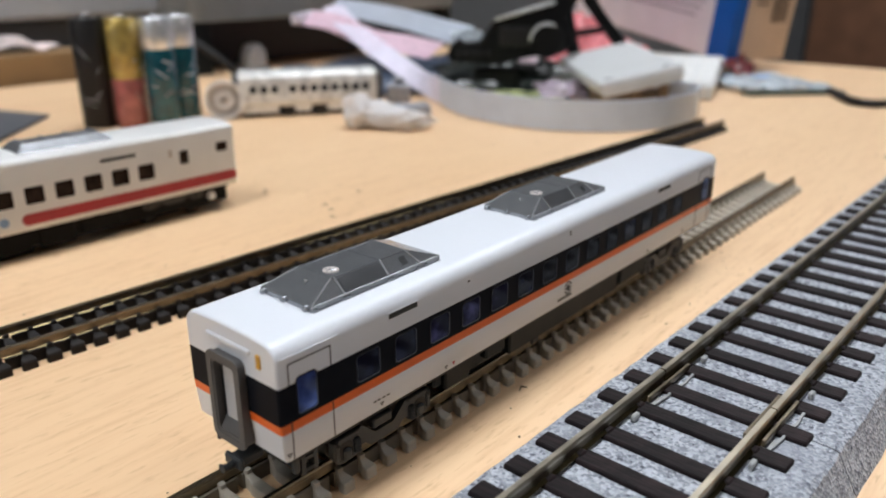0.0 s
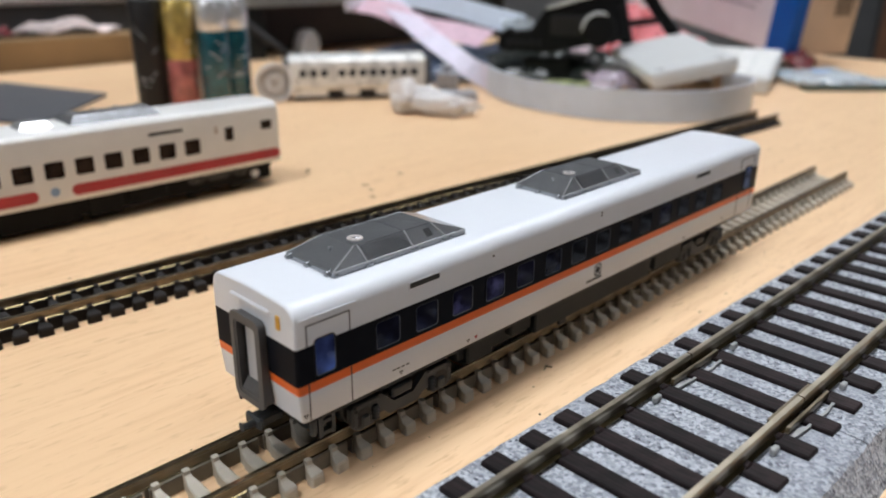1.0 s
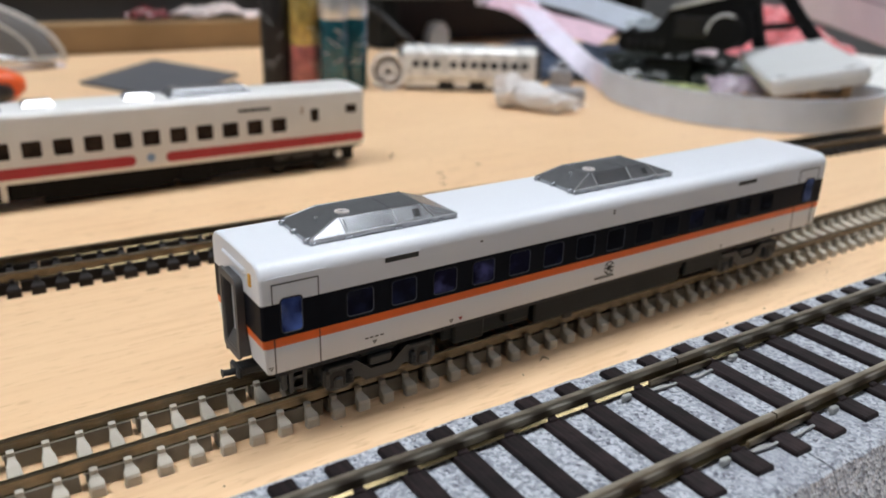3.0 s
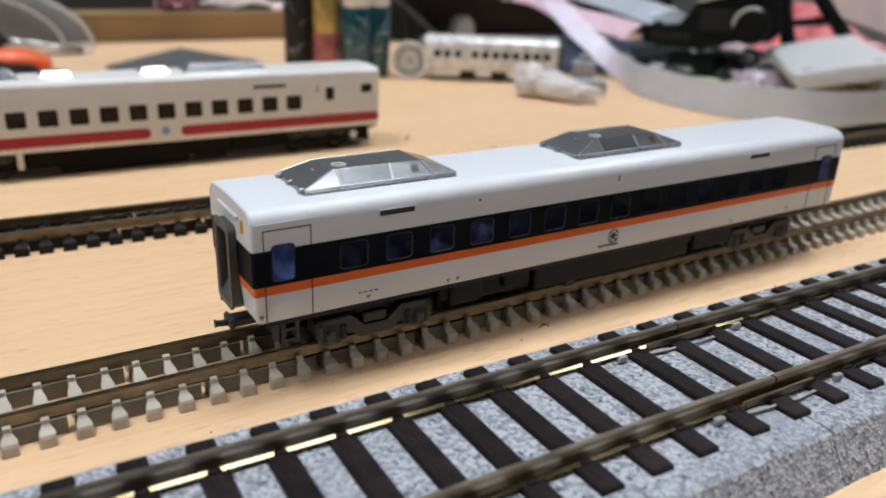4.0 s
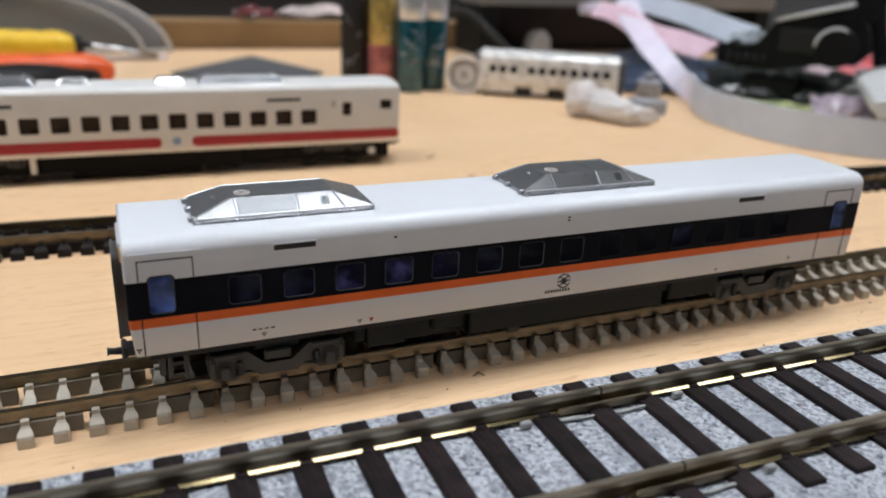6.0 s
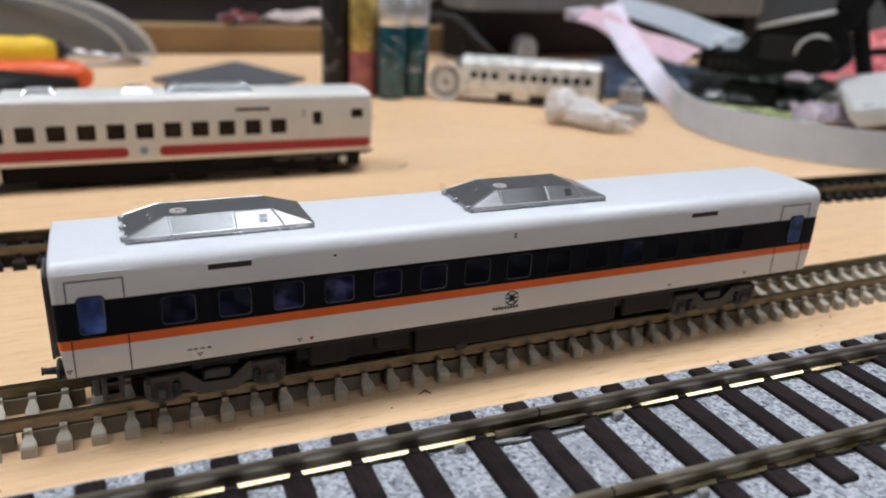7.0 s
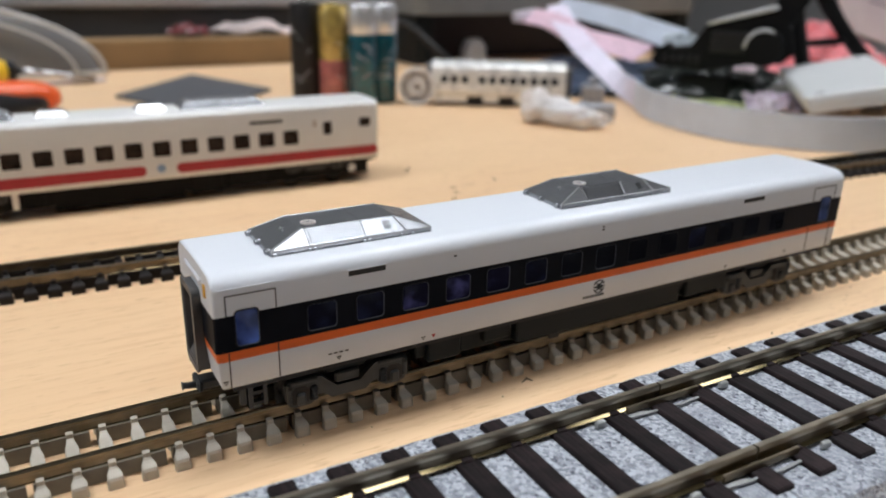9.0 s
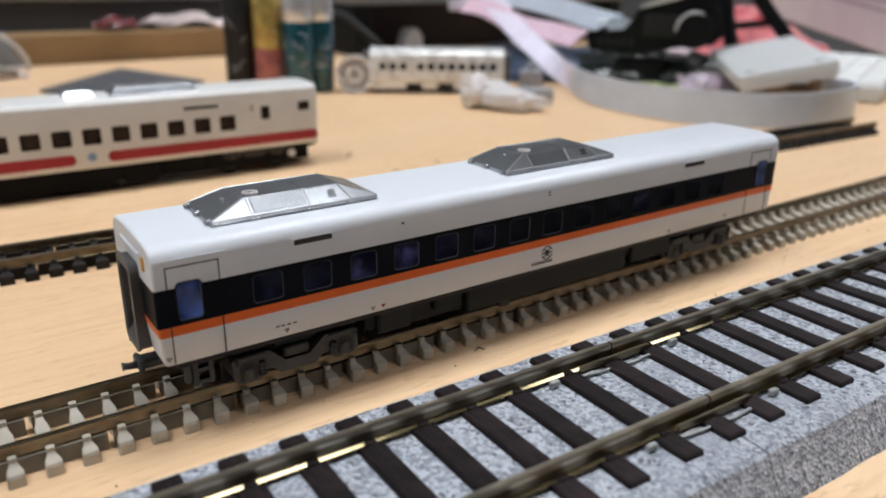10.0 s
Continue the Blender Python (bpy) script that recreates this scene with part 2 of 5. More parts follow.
def bevelled(bm, width, segments=2):
    bmesh.ops.bevel(bm, geom=bm.edges[:], offset=width, segments=segments, affect="EDGES", profile=0.5)


def prism(bm, pts, a0, a1, axis="x", mi=0, smooth=False):
    """A closed outline pushed along an axis. pts are (y, z) for x, (x, z) for y, (x, y) for z."""
    def at(p, a):
        return {"x": (a, p[0], p[1]), "y": (p[0], a, p[1]), "z": (p[0], p[1], a)}[axis]
    lo, hi = ([bm.verts.new(at(p, a)) for p in pts] for a in (a0, a1))
    n = len(pts)
    for i in range(n):
        fc = bm.faces.new((lo[i], lo[(i + 1) % n], hi[(i + 1) % n], hi[i]))
        fc.material_index, fc.smooth = mi, smooth
    for loop in (lo[::-1], hi):
        bm.faces.new(loop).material_index = mi


def round_rect(x0, x1, y0, y1, r, n=4):
    out = []
    for cx, cy, a in ((x1 - r, y1 - r, 0), (x0 + r, y1 - r, 90), (x0 + r, y0 + r, 180), (x1 - r, y0 + r, 270)):
        out += [(cx + r * math.cos(radians(a + 90 * i / n)), cy + r * math.sin(radians(a + 90 * i / n))) for i in range(n + 1)]
    return out


def disc_pts(cx, cy, r, n=24):
    return [(cx + r * math.cos(2 * math.pi * i / n), cy + r * math.sin(2 * math.pi * i / n)) for i in range(n)]


def ring_band(bm, outer, inner, a0, a1, axis, mi=0):
    """A frame between two outlines of equal count, with depth."""
    def at(p, a):
        return {"x": (a, p[0], p[1]), "y": (p[0], a, p[1]), "z": (p[0], p[1], a)}[axis]
    loops = [[bm.verts.new(at(p, a)) for p in o] for o, a in ((outer, a0), (outer, a1), (inner, a1), (inner, a0))]
    n = len(outer)
    for k in range(4):
        u, v = loops[k], loops[(k + 1) % 4]
        for i in range(n):
            bm.faces.new((u[i], u[(i + 1) % n], v[(i + 1) % n], v[i])).material_index = mi


def tube(bm, pts, r, n=10, mi=0, caps=True):
    """A round rod along a line of points; r is one radius or one for each point."""
    pts = [Vector(p) for p in pts]
    rad = r if isinstance(r, (list, tuple)) else [r] * len(pts)
    rings, up = [], Vector((0.13, 0.21, 1)).normalized()
    for i, p in enumerate(pts):
        t = (pts[min(i + 1, len(pts) - 1)] - pts[max(i - 1, 0)]).normalized()
        s = t.cross(up)
        if s.length < 0.05:
            s = t.cross(Vector((1, 0, 0)))
        s.normalize()
        w = s.cross(t)
        rings.append([bm.verts.new(p + (s * math.cos(2 * math.pi * k / n) + w * math.sin(2 * math.pi * k / n)) * rad[i]) for k in range(n)])
    for a, c in zip(rings, rings[1:]):
        for k in range(n):
            fc = bm.faces.new((a[k], a[(k + 1) % n], c[(k + 1) % n], c[k]))
            fc.material_index, fc.smooth = mi, n > 6
    if caps:
        bm.faces.new(rings[0][::-1]).material_index = mi
        bm.faces.new(rings[-1]).material_index = mi


def strip(bm, centres, widths, thick, mi=0):
    """A flat band of some thickness: centre points and a half-width vector for each."""
    cs, ws = [Vector(c) for c in centres], [Vector(w) for w in widths]
    rows = []
    for i, (c, w) in enumerate(zip(cs, ws)):
        t = (cs[min(i + 1, len(cs) - 1)] - cs[max(i - 1, 0)]).normalized()
        nrm = t.cross(w).normalized() * thick / 2
        rows.append([bm.verts.new(c - w - nrm), bm.verts.new(c + w - nrm), bm.verts.new(c + w + nrm), bm.verts.new(c - w + nrm)])
    for a, c in zip(rows, rows[1:]):
        for k in range(4):
            fc = bm.faces.new((a[k], a[(k + 1) % 4], c[(k + 1) % 4], c[k]))
            fc.material_index, fc.smooth = mi, True
    bm.faces.new(rows[0][::-1])
    bm.faces.new(rows[-1])
    bm.edges.ensure_lookup_table()
    for a, c in zip(rows, rows[1:]):
        for k in range(4):
            bm.edges.get((a[k], c[k])).smooth = False


def glide(pts, n=8):
    """A smooth line through points (Catmull-Rom)."""
    p = [Vector(v) for v in pts]
    p = [2 * p[0] - p[1]] + p + [2 * p[-1] - p[-2]]
    out = []
    for i in range(1, len(p) - 2):
        for k in range(n):
            t = k / n
            out.append(0.5 * (2 * p[i] + (p[i + 1] - p[i - 1]) * t + (2 * p[i - 1] - 5 * p[i] + 4 * p[i + 1] - p[i + 2]) * t * t
                              + (3 * p[i] - p[i - 1] - 3 * p[i + 1] + p[i + 2]) * t ** 3))
    return out + [p[-2]]


def crumple(bm, nx, ny, lx, ly, height, amp, size, seed, dome=0.0, mi=0, thick=0.25):
    """A creased sheet of film with two sides."""
    off = Vector((seed * 7.3, seed * 3.1, 0))
    def z_at(u, v):
        p = Vector(((u - 0.5) * lx, (v - 0.5) * ly, 0)) / size + off
        crease = abs(noise.noise(p)) * 1.6 + 0.5 * abs(noise.noise(p * 2.3)) + 0.25 * noise.noise(p * 5)
        return height + amp * crease + dome * max(0.0, 1 - (2 * u - 1) ** 2) * max(0.0, 1 - (2 * v - 1) ** 2)
    grids = []
    for s in (0.0, thick):
        grids.append([[bm.verts.new(((i / nx - 0.5) * lx + 1.5 * noise.noise(Vector((i * 0.6, j * 0.6, seed))),
                                     (j / ny - 0.5) * ly + 1.5 * noise.noise(Vector((j * 0.6, i * 0.6, seed + 5))),
                                     max(0.05, z_at(i / nx, j / ny)) + s)) for j in range(ny + 1)] for i in range(nx + 1)])
    for k, g in enumerate(grids):
        for i in range(nx):
            for j in range(ny):
                q = (g[i][j], g[i + 1][j], g[i + 1][j + 1], g[i][j + 1])
                bm.faces.new(q if k else q[::-1]).material_index = mi
    a, b = grids
    rim = [(i, 0) for i in range(nx)] + [(nx, j) for j in range(ny)] + [(i, ny) for i in range(nx, 0, -1)] + [(0, j) for j in range(ny, 0, -1)]
    for (i, j), (k, l) in zip(rim, rim[1:] + rim[:1]):
        bm.faces.new((a[i][j], a[k][l], b[k][l], b[i][j])).material_index = mi


def thing(name, x=0, y=0, z=0, rz=0, label="", category="", group="", kind="", rx=0, ry=0):
    ob = new(name)
    ob.empty_display_size = 0.005
    ob.matrix_basis = pose(x * MM, y * MM, z * MM, rx, ry, rz)
    return tagged(ob, label, category, group, kind)


def to_mesh(name, bm, mats):
    bmesh.ops.recalc_face_normals(bm, faces=bm.faces[:])
    bmesh.ops.scale(bm, vec=(MM, MM, MM), verts=bm.verts[:])
    me = bpy.data.meshes.new(name)
    bm.to_mesh(me)
    bm.free()
    for m in (mats if isinstance(mats, (list, tuple)) else [mats]):
        me.materials.append(m)
    return me


def part(name, bm, mats, parent, label="", m=None):
    """One mesh object under a thing or a part."""
    ob = new(name, to_mesh(name, bm, mats))
    ob.parent = parent
    if m is not None:
        ob.matrix_basis = m
    return tagged(ob, label)


def solo(name, bm, mats, x=0, y=0, z=0, rz=0, label="", category="", group="", kind="", rx=0, ry=0):
    ob = new(name, to_mesh(name, bm, mats))
    ob.matrix_basis = pose(x * MM, y * MM, z * MM, rx, ry, rz)
    return tagged(ob, label, category, group, kind)


def shared(name, me, parent, x, y, z, rz=0):
    ob = new(name, me)
    ob.parent = parent
    ob.matrix_basis = pose(x * MM, y * MM, z * MM, 0, 0, rz)
    return ob


def at_mm(x, y, z, rx=0, ry=0, rz=0):
    return pose(x * MM, y * MM, z * MM, rx, ry, rz)


# ---- the room ----
def room():
    lo, hi = -2600, 3000
    bm = bmesh.new(); box(bm, lo, hi, lo, hi, -760, -740)
    solo("floor", bm, M_FLOOR, label="grey office floor under the worktable", category="floor", kind="structure")
    bm = bmesh.new(); box(bm, lo, hi, lo, hi, 1800, 1830)
    solo("ceiling", bm, M_CEIL, label="white tiled office ceiling with light panels", category="ceiling", kind="structure")
    for nm, c in (("wall_north", (lo, hi, hi, hi + 40)), ("wall_south", (lo, hi, lo - 40, lo)),
                  ("wall_east", (hi, hi + 40, lo, hi)), ("wall_west", (lo - 40, lo, lo, hi))):
        bm = bmesh.new(); box(bm, *c, -740, 1800)
        solo(nm, bm, M_WALL, label="plain pale office wall", category="wall", kind="structure")


def ceiling_lights():
    m, nt, b = nodes_of("lamp_diffuser")
    b.inputs["Base Color"].default_value = (0.9, 0.9, 0.9, 1)
    b.inputs["Emission Color"].default_value = (0.945, 0.985, 1.04, 1)
    b.inputs["Emission Strength"].default_value = PANEL
    first = None
    for x, y in LAMPS:
        if first is None:
            first = thing("ceiling_light", x, y, 1800, label="white fluorescent ceiling light panel, switched on", category="ceiling light", group="ceiling lights")
            bm = bmesh.new(); ring_band(bm, round_rect(-320, 320, -245, 245, 8), round_rect(-300, 300, -225, 225, 8), -30, -0.5, "z")
            part("frame", bm, M_CEIL, first)
            bm = bmesh.new(); box(bm, -299, 299, -224, 224, -20, -12)
            part("diffuser", bm, m, first, "glowing white diffuser")
        else:
            copy_thing(first, at_mm(x, y, 1800))
    t = thing("ceiling_light", 540, -690, 1800, label="narrow white fluorescent ceiling light, switched on", category="ceiling light", group="ceiling lights")
    bm = bmesh.new(); ring_band(bm, round_rect(-420, 420, -75, 75, 8), round_rect(-400, 400, -55, 55, 8), -30, -0.5, "z")
    part("frame", bm, M_CEIL, t)
    bm = bmesh.new(); box(bm, -399, 399, -54, 54, -20, -12)
    part("diffuser", bm, m, t, "glowing white diffuser")


LAMPS = ((-750, 170), (420, 170), (1600, 170), (-1900, 170))
room()
ceiling_lights()


# ---- the table and what stands behind it ----
def table():
    t = thing("table", 0, 0, -740, label="light beech laminate worktable strewn with model railway parts", category="table")
    bm = bmesh.new()
    prism(bm, round_rect(-700, 592, -175, 438, 22, 5), 715, 740, "z")
    part("tabletop", bm, M_WOOD, t, "light beech laminate top")
    bm = bmesh.new()
    ring_band(bm, round_rect(-701.5, 593.5, -176.5, 439.5, 23.5, 5), round_rect(-699, 591, -174, 437, 21, 5), 716, 738.5, "z")
    part("edge_band", bm, M_WOOD, t)
    for x in (-640, 530):
        for y in (-125, 380):
            bm = bmesh.new(); box(bm, x - 25, x + 25, y - 25, y + 25, 0, 715)
            part("leg", bm, M_GREY, t, "grey steel leg")


def backdrop_furniture():
    bm = bmesh.new(); box(bm, -700, 420, 444, 468, -300, 18.3); bevelled(bm, 1.5)
    solo("ledge", bm, M_LEDGE, label="low brown wooden ledge behind the worktable", category="ledge", kind="structure")
    t = thing("partition", 0, 0, 0, label="dark grey low office partition with pale cap behind the table", category="partition", kind="structure")
    bm = bmesh.new(); box(bm, -760, 560, 472, 496, -740, 36.5); bevelled(bm, 3)
    part("screen", bm, M_PARTITION, t)
    bm = bmesh.new(); box(bm, -765, 565, 469, 499, 36.7, 80); bevelled(bm, 3)
    part("cap", bm, M_INNER, t, "pale grey metal cap rail")
    cols = ((2380, 905, 100, M_INNER, "pale grey steel cabinet standing beyond the table", "cabinet"),
            (2410, 815, 90, M_LEDGE, "brown wooden side panel standing beyond the table", "panel"),
            (2440, 700, 140, M_PARTITION, "dark grey office partition screen beyond the table", "partition"),
            (2400, 300, 640, plain("reddish_brown_wood", (0.16, 0.07, 0.035), 0.45, 0, 0.3, 60, 4, 0.05), "reddish-brown wooden cupboard beyond the table", "cupboard"))
    for x, y, w, m, lab, cat in cols:
        t = thing(cat, x, y, -740, label=lab, category=cat)
        bm = bmesh.new(); box(bm, 0, 380, -w / 2, w / 2, 0, 1300); bevelled(bm, 4)
        part("body", bm, m, t)
        bm = bmesh.new(); box(bm, -14, -1, -w / 2 + 6, w / 2 - 6, 20, 1285); bevelled(bm, 2)
        part("front", bm, m, t)


# ---- tracks ----
RAIL_TOP = 4.5


def rail_profile(h, head, foot):
    """Railhead on a web over a sloping foot; from z = 0 up."""
    web = head * 0.72
    half = [(foot, 0), (foot, 0.06 * h), (web + 0.08, 0.06 * h + (foot - web) * FOOT_SLOPE), (web, 0.36 * h), (web, 0.60 * h), (head, 0.67 * h), (head, 0.88 * h), (head * 0.72, h)]
    return half + [(-a, b) for a, b in half[::-1]]


FOOT_SLOPE = 0.406


def rail(parent, x0, x1, y, z, h, head, foot, top, bright=0.66):
    bm = bmesh.new()
    prism(bm, [(y + a, z + b) for a, b in rail_profile(h, head, foot)], x0, x1, "x")
    for fc in bm.faces:
        up = fc.calc_center_median().z - z
        fc.material_index = 0 if up > bright * h else (2 if up < 0.22 * h else 1)
    return part("rail", bm, [top, M_RAIL_SIDE, M_FOOT], parent, "tarnished nickel-silver rail")


def tie_mesh(half, stations, rail_y, mat, chair=0.0, flare=0.3):
    """A moulded sleeper: stations along its half length give (y, top width, height); a knob grips each side of both rails."""
    bm = bmesh.new()
    st = stations + [(-y, w, h) for y, w, h in stations[::-1] if y > 0.01]
    rows = []
    for y, w, h in st:
        e = min(0.16, w * 0.12)
        rows.append([bm.verts.new(p) for p in ((-w / 2 - flare / 2, y, 0), (w / 2 + flare / 2, y, 0), (w / 2, y, h - e), (w / 2 - e, y, h), (-w / 2 + e, y, h), (-w / 2, y, h - e))])
    for a, c in zip(rows, rows[1:]):
        for k in range(6):
            bm.faces.new((a[k], a[(k + 1) % 6], c[(k + 1) % 6], c[k]))
    bm.faces.new(rows[0][::-1]); bm.faces.new(rows[-1])
    if chair:
        for s in (-1, 1):
            for e in (-1, 1):
                y = s * rail_y + e * 1.0
                prism(bm, round_rect(-0.5, 0.5, y - 0.45, y + 0.45, 0.2, 2), chair - 1.2, chair, "z")
    return to_mesh("sleeper", bm, mat)


def n_track(name, x0, x1, y, rz, tie_mat, web_mat, label, pitch=4.5, phase=0.0, half=8.8, top=None, fat=1.0, x=0.0, group="", gaps=(0.7, 1.7)):
    """Nine-millimetre track: moulded sleepers joined by webs below the rails; the webs break at every fourth sleeper."""
    t = thing(name, x, y, 0, rz, label=label, category="model track", group=group)
    foot = 2.5
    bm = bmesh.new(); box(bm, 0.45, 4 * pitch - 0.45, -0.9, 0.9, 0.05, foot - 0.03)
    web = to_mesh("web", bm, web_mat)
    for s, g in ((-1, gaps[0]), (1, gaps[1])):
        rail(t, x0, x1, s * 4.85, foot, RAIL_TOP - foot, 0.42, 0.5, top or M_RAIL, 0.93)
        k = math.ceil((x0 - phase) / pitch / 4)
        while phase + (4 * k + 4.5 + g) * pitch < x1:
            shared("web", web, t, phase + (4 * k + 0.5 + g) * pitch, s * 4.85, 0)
            k += 1
    me = tie_mesh(half, [(y, w * fat, z) for y, w, z in ((half, 1.6, 1.35), (half - 0.2, 2.0, 1.75), (half - 1.1, 1.95, 1.95), (half - 1.6, 1.5, 2.15), (6.2, 0.95, 2.55), (3.6, 0.95, 2.55), (2.9, 1.2, 2.2), (2.0, 1.8, 1.85), (0.0, 1.95, 1.6))], 4.85, tie_mat, 3.1, 0.12)
    k = math.ceil((x0 + 1.2 - phase) / pitch)
    while phase + k * pitch < x1 - 1:
        shared("sleeper", me, t, phase + k * pitch, 0, 0)
        k += 1
    return t


def ho_track():
    """Wide track on a moulded ballast bed, with rail joiners where two lengths meet."""
    t = thing("ballasted_track", 45, -41.4, 0, -1.2, label="wide model track on grey moulded ballast with dark brown sleepers", category="model track")
    x0, x1, jx = -150, 420, 24
    for a, b in ((x0, jx - 0.15), (jx + 0.15, x1)):
        bm = bmesh.new()
        n = int((b - a) / 3)
        rows = []
        for i in range(n + 1):
            x = a + (b - a) * i / n
            r = [(-21.8, 0.0), (-21.4, 0.9), (-18.6, 5.9), (-17.8, 6.25), (-14, 6.3), (-5, 6.3), (5, 6.3), (14, 6.3), (15.6, 6.25), (16.2, 5.9), (19.2, 0.9), (19.6, 0.0)]
            rows.append([bm.verts.new((x, y + 0.25 * noise.noise(Vector((x * 0.4, y, 1))) * (abs(y) > 15), z + 0.15 * noise.noise(Vector((x * 0.7, y, 9))) * (z > 0.5))) for y, z in r])
        for p, q in zip(rows, rows[1:]):
            for i in range(len(p) - 1):
                bm.faces.new((p[i], p[i + 1], q[i + 1], q[i]))
            bm.faces.new((p[-1], p[0], q[0], q[-1]))
        bm.faces.new(rows[0]); bm.faces.new(rows[-1][::-1])
        part("roadbed", bm, M_BALLAST, t, "grey moulded ballast roadbed")
        for s in (-1, 1):
            rail(t, a, b, s * 8.9, 6.95, 2.3, 0.55, 1.08, M_RAIL_PALE)
    me = tie_mesh(14.7, [(14.7, 3.0, 0.8), (14.5, 3.25, 0.95), (0.0, 3.25, 0.95)], 8.75, M_TIE_BROWN)
    bm = bmesh.new(); box(bm, -0.85, 0.85, -1.35, 1.35, 0, 0.5); bevelled(bm, 0.2, 1)
    clip = to_mesh("rail_clip", bm, M_TIE_BROWN)
    for first, step in ((5.9, -7.55), (15.2, 8.15)):
        x = first
        while x0 + 3 < x < x1 - 3:
            shared("sleeper", me, t, x, 0, 6.05)
            for s in (-1, 1):
                shared("rail_clip", clip, t, x, s * 8.9, 6.85)
            x += step
    pale = plain("pale_joiner_plastic", (0.33, 0.335, 0.33), 0.4, 0, 0.1, 2, 0.4, 0.05)
    for s in (-1, 1):
        bm = bmesh.new()
        for e in (-1, 1):
            box(bm, -7, 7, e * 1.35 - 0.28, e * 1.35 + 0.28, 0.1, 1.15)
        box(bm, -7, 7, -1.6, 1.6, 0.0, 0.2)
        bevelled(bm, 0.1, 1)
        j = part("rail_joiner", bm, M_RAIL_SIDE, t, "brass rail joiner with pale plastic edging", at_mm(jx, s * 8.9, 6.75))
        bm = bmesh.new()
        pts = [(-8, 2.0), (-5, 1.9), (-3, 2.5), (0, 2.3), (2, 2.8), (6, 2.5), (9, 2.9), (9, 3.2), (5, 2.9), (2, 3.2), (-1, 2.7), (-3, 2.9), (-8, 2.4)]
        prism(bm, [(px, -py) for px, py in pts], -0.15, 0.15, "z")
        part("edging", bm, pale, j, "pale grey plastic edging")
        for e in (-12.2, 12.0):
            bm = bmesh.new(); box(bm, e - 0.8, e + 0.8, -2.3, -1.5, -0.3, 0.7); bevelled(bm, 0.15, 1)
            part("tab", bm, pale, j, "small pale plastic tab")


# ---- coaches ----
def coach_profile(w, z0, cuts, zs, ztop, r=3.2, crown=0.7):
    """The outline of a coach from its bottom edge up over the roof and down again, as (y, z)."""
    side = [(w, z0)] + [(w, z) for z in cuts] + [(w, zs)]
    cy, cz = w - r, zs
    arc = [(cy + r * math.cos(radians(a)), cz + (ztop - crown - zs) * math.sin(radians(a))) for a in (18, 36, 54, 72, 90)]
    top = [((w - r) * f, ztop - crown * f * f) for f in (0.66, 0.33)]
    half = side + arc + top
    return [(-y, z) for y, z in half] + [(0.0, ztop)] + [(y, z) for y, z in half[::-1]]


def shell(bm, length, prof, chamfer, band, taper=0.0, knee=0.0):
    """A coach body over that outline with softened ends; band(z) gives the paint of a strip."""
    zmid = sum(z for _, z in prof) / len(prof)
    rows = []
    for x, k in ((0, 1.0), (chamfer * 0.3, 0.3), (chamfer, 0.0), (length - chamfer, 0.0), (length - chamfer * 0.3, 0.3), (length, 1.0)):
        way = 1 if x < length / 2 else -1
        rows.append([bm.verts.new((x + way * taper * max(0.0, knee - z), y * (1 - k * chamfer / 14), z - k * chamfer * 0.5 * (z > zmid + 3))) for y, z in prof])
    n = len(prof)
    for a, b in zip(rows, rows[1:]):
        for i in range(n - 1):
            fc = bm.faces.new((a[i], a[i + 1], b[i + 1], b[i]))
            fc.material_index, fc.smooth = band((prof[i][1] + prof[i + 1][1]) / 2), True
        bm.faces.new((a[-1], a[0], b[0], b[-1])).material_index = band(prof[0][1])
    for r, flip in ((rows[0], 1), (rows[-1], 0)):
        for i in range(n // 2):
            q = (r[i], r[i + 1], r[n - 2 - i], r[n - 1 - i])
            q = tuple(dict.fromkeys(q))
            if len(q) > 2:
                fc = bm.faces.new(q[::-1] if flip else q)
                fc.material_index = band((prof[i][1] + prof[i + 1][1]) / 2)


def pane_on(parent, name, x0, x1, z0, z1, y, side, pane_mat, r=0.75, label="", edge=True):
    """A framed window set in the coach's side at y."""
    s = side
    bm = bmesh.new()
    prism(bm, round_rect(x0 + 0.14, x1 - 0.14, z0 + 0.14, z1 - 0.14, r * 0.8), s * (y - 0.3), s * (y + 0.02), "y")
    w = part(name, bm, pane_mat, parent, label)
    bm = bmesh.new()
    ring_band(bm, round_rect(x0, x1, z0, z1, r), round_rect(x0 + 0.17, x1 - 0.17, z0 + 0.17, z1 - 0.17, r * 0.75), s * (y - 0.2), s * (y + 0.07), "y")
    part("window_rim", bm, M_RIM, w, "thin dark window rim")
    # pale edge, widest below and at right: light caught there, put into colour
    bm = bmesh.new()
    ring_band(bm, round_rect(x0 + 0.16, x1 - 0.16, z0 + 0.16, z1 - 0.16, r * 0.78), round_rect(x0 + 0.20, x1 - 0.26, z0 + 0.29, z1 - 0.18, r * 0.72), s * (y - 0.2), s * (y + 0.09), "y")
    part("pane_edge", bm, M_EDGE_GLINT if edge else M_RIM, w, "rounded pane edge, pale where a glint is painted on")


def slit(parent, name, x0, x1, z0, z1, y, side, mat, label="", proud=0.05):
    bm = bmesh.new()
    box(bm, x0, x1, *sorted((side * (y - 0.2), side * (y + proud))), z0, z1)
    return part(name, bm, mat, parent, label)


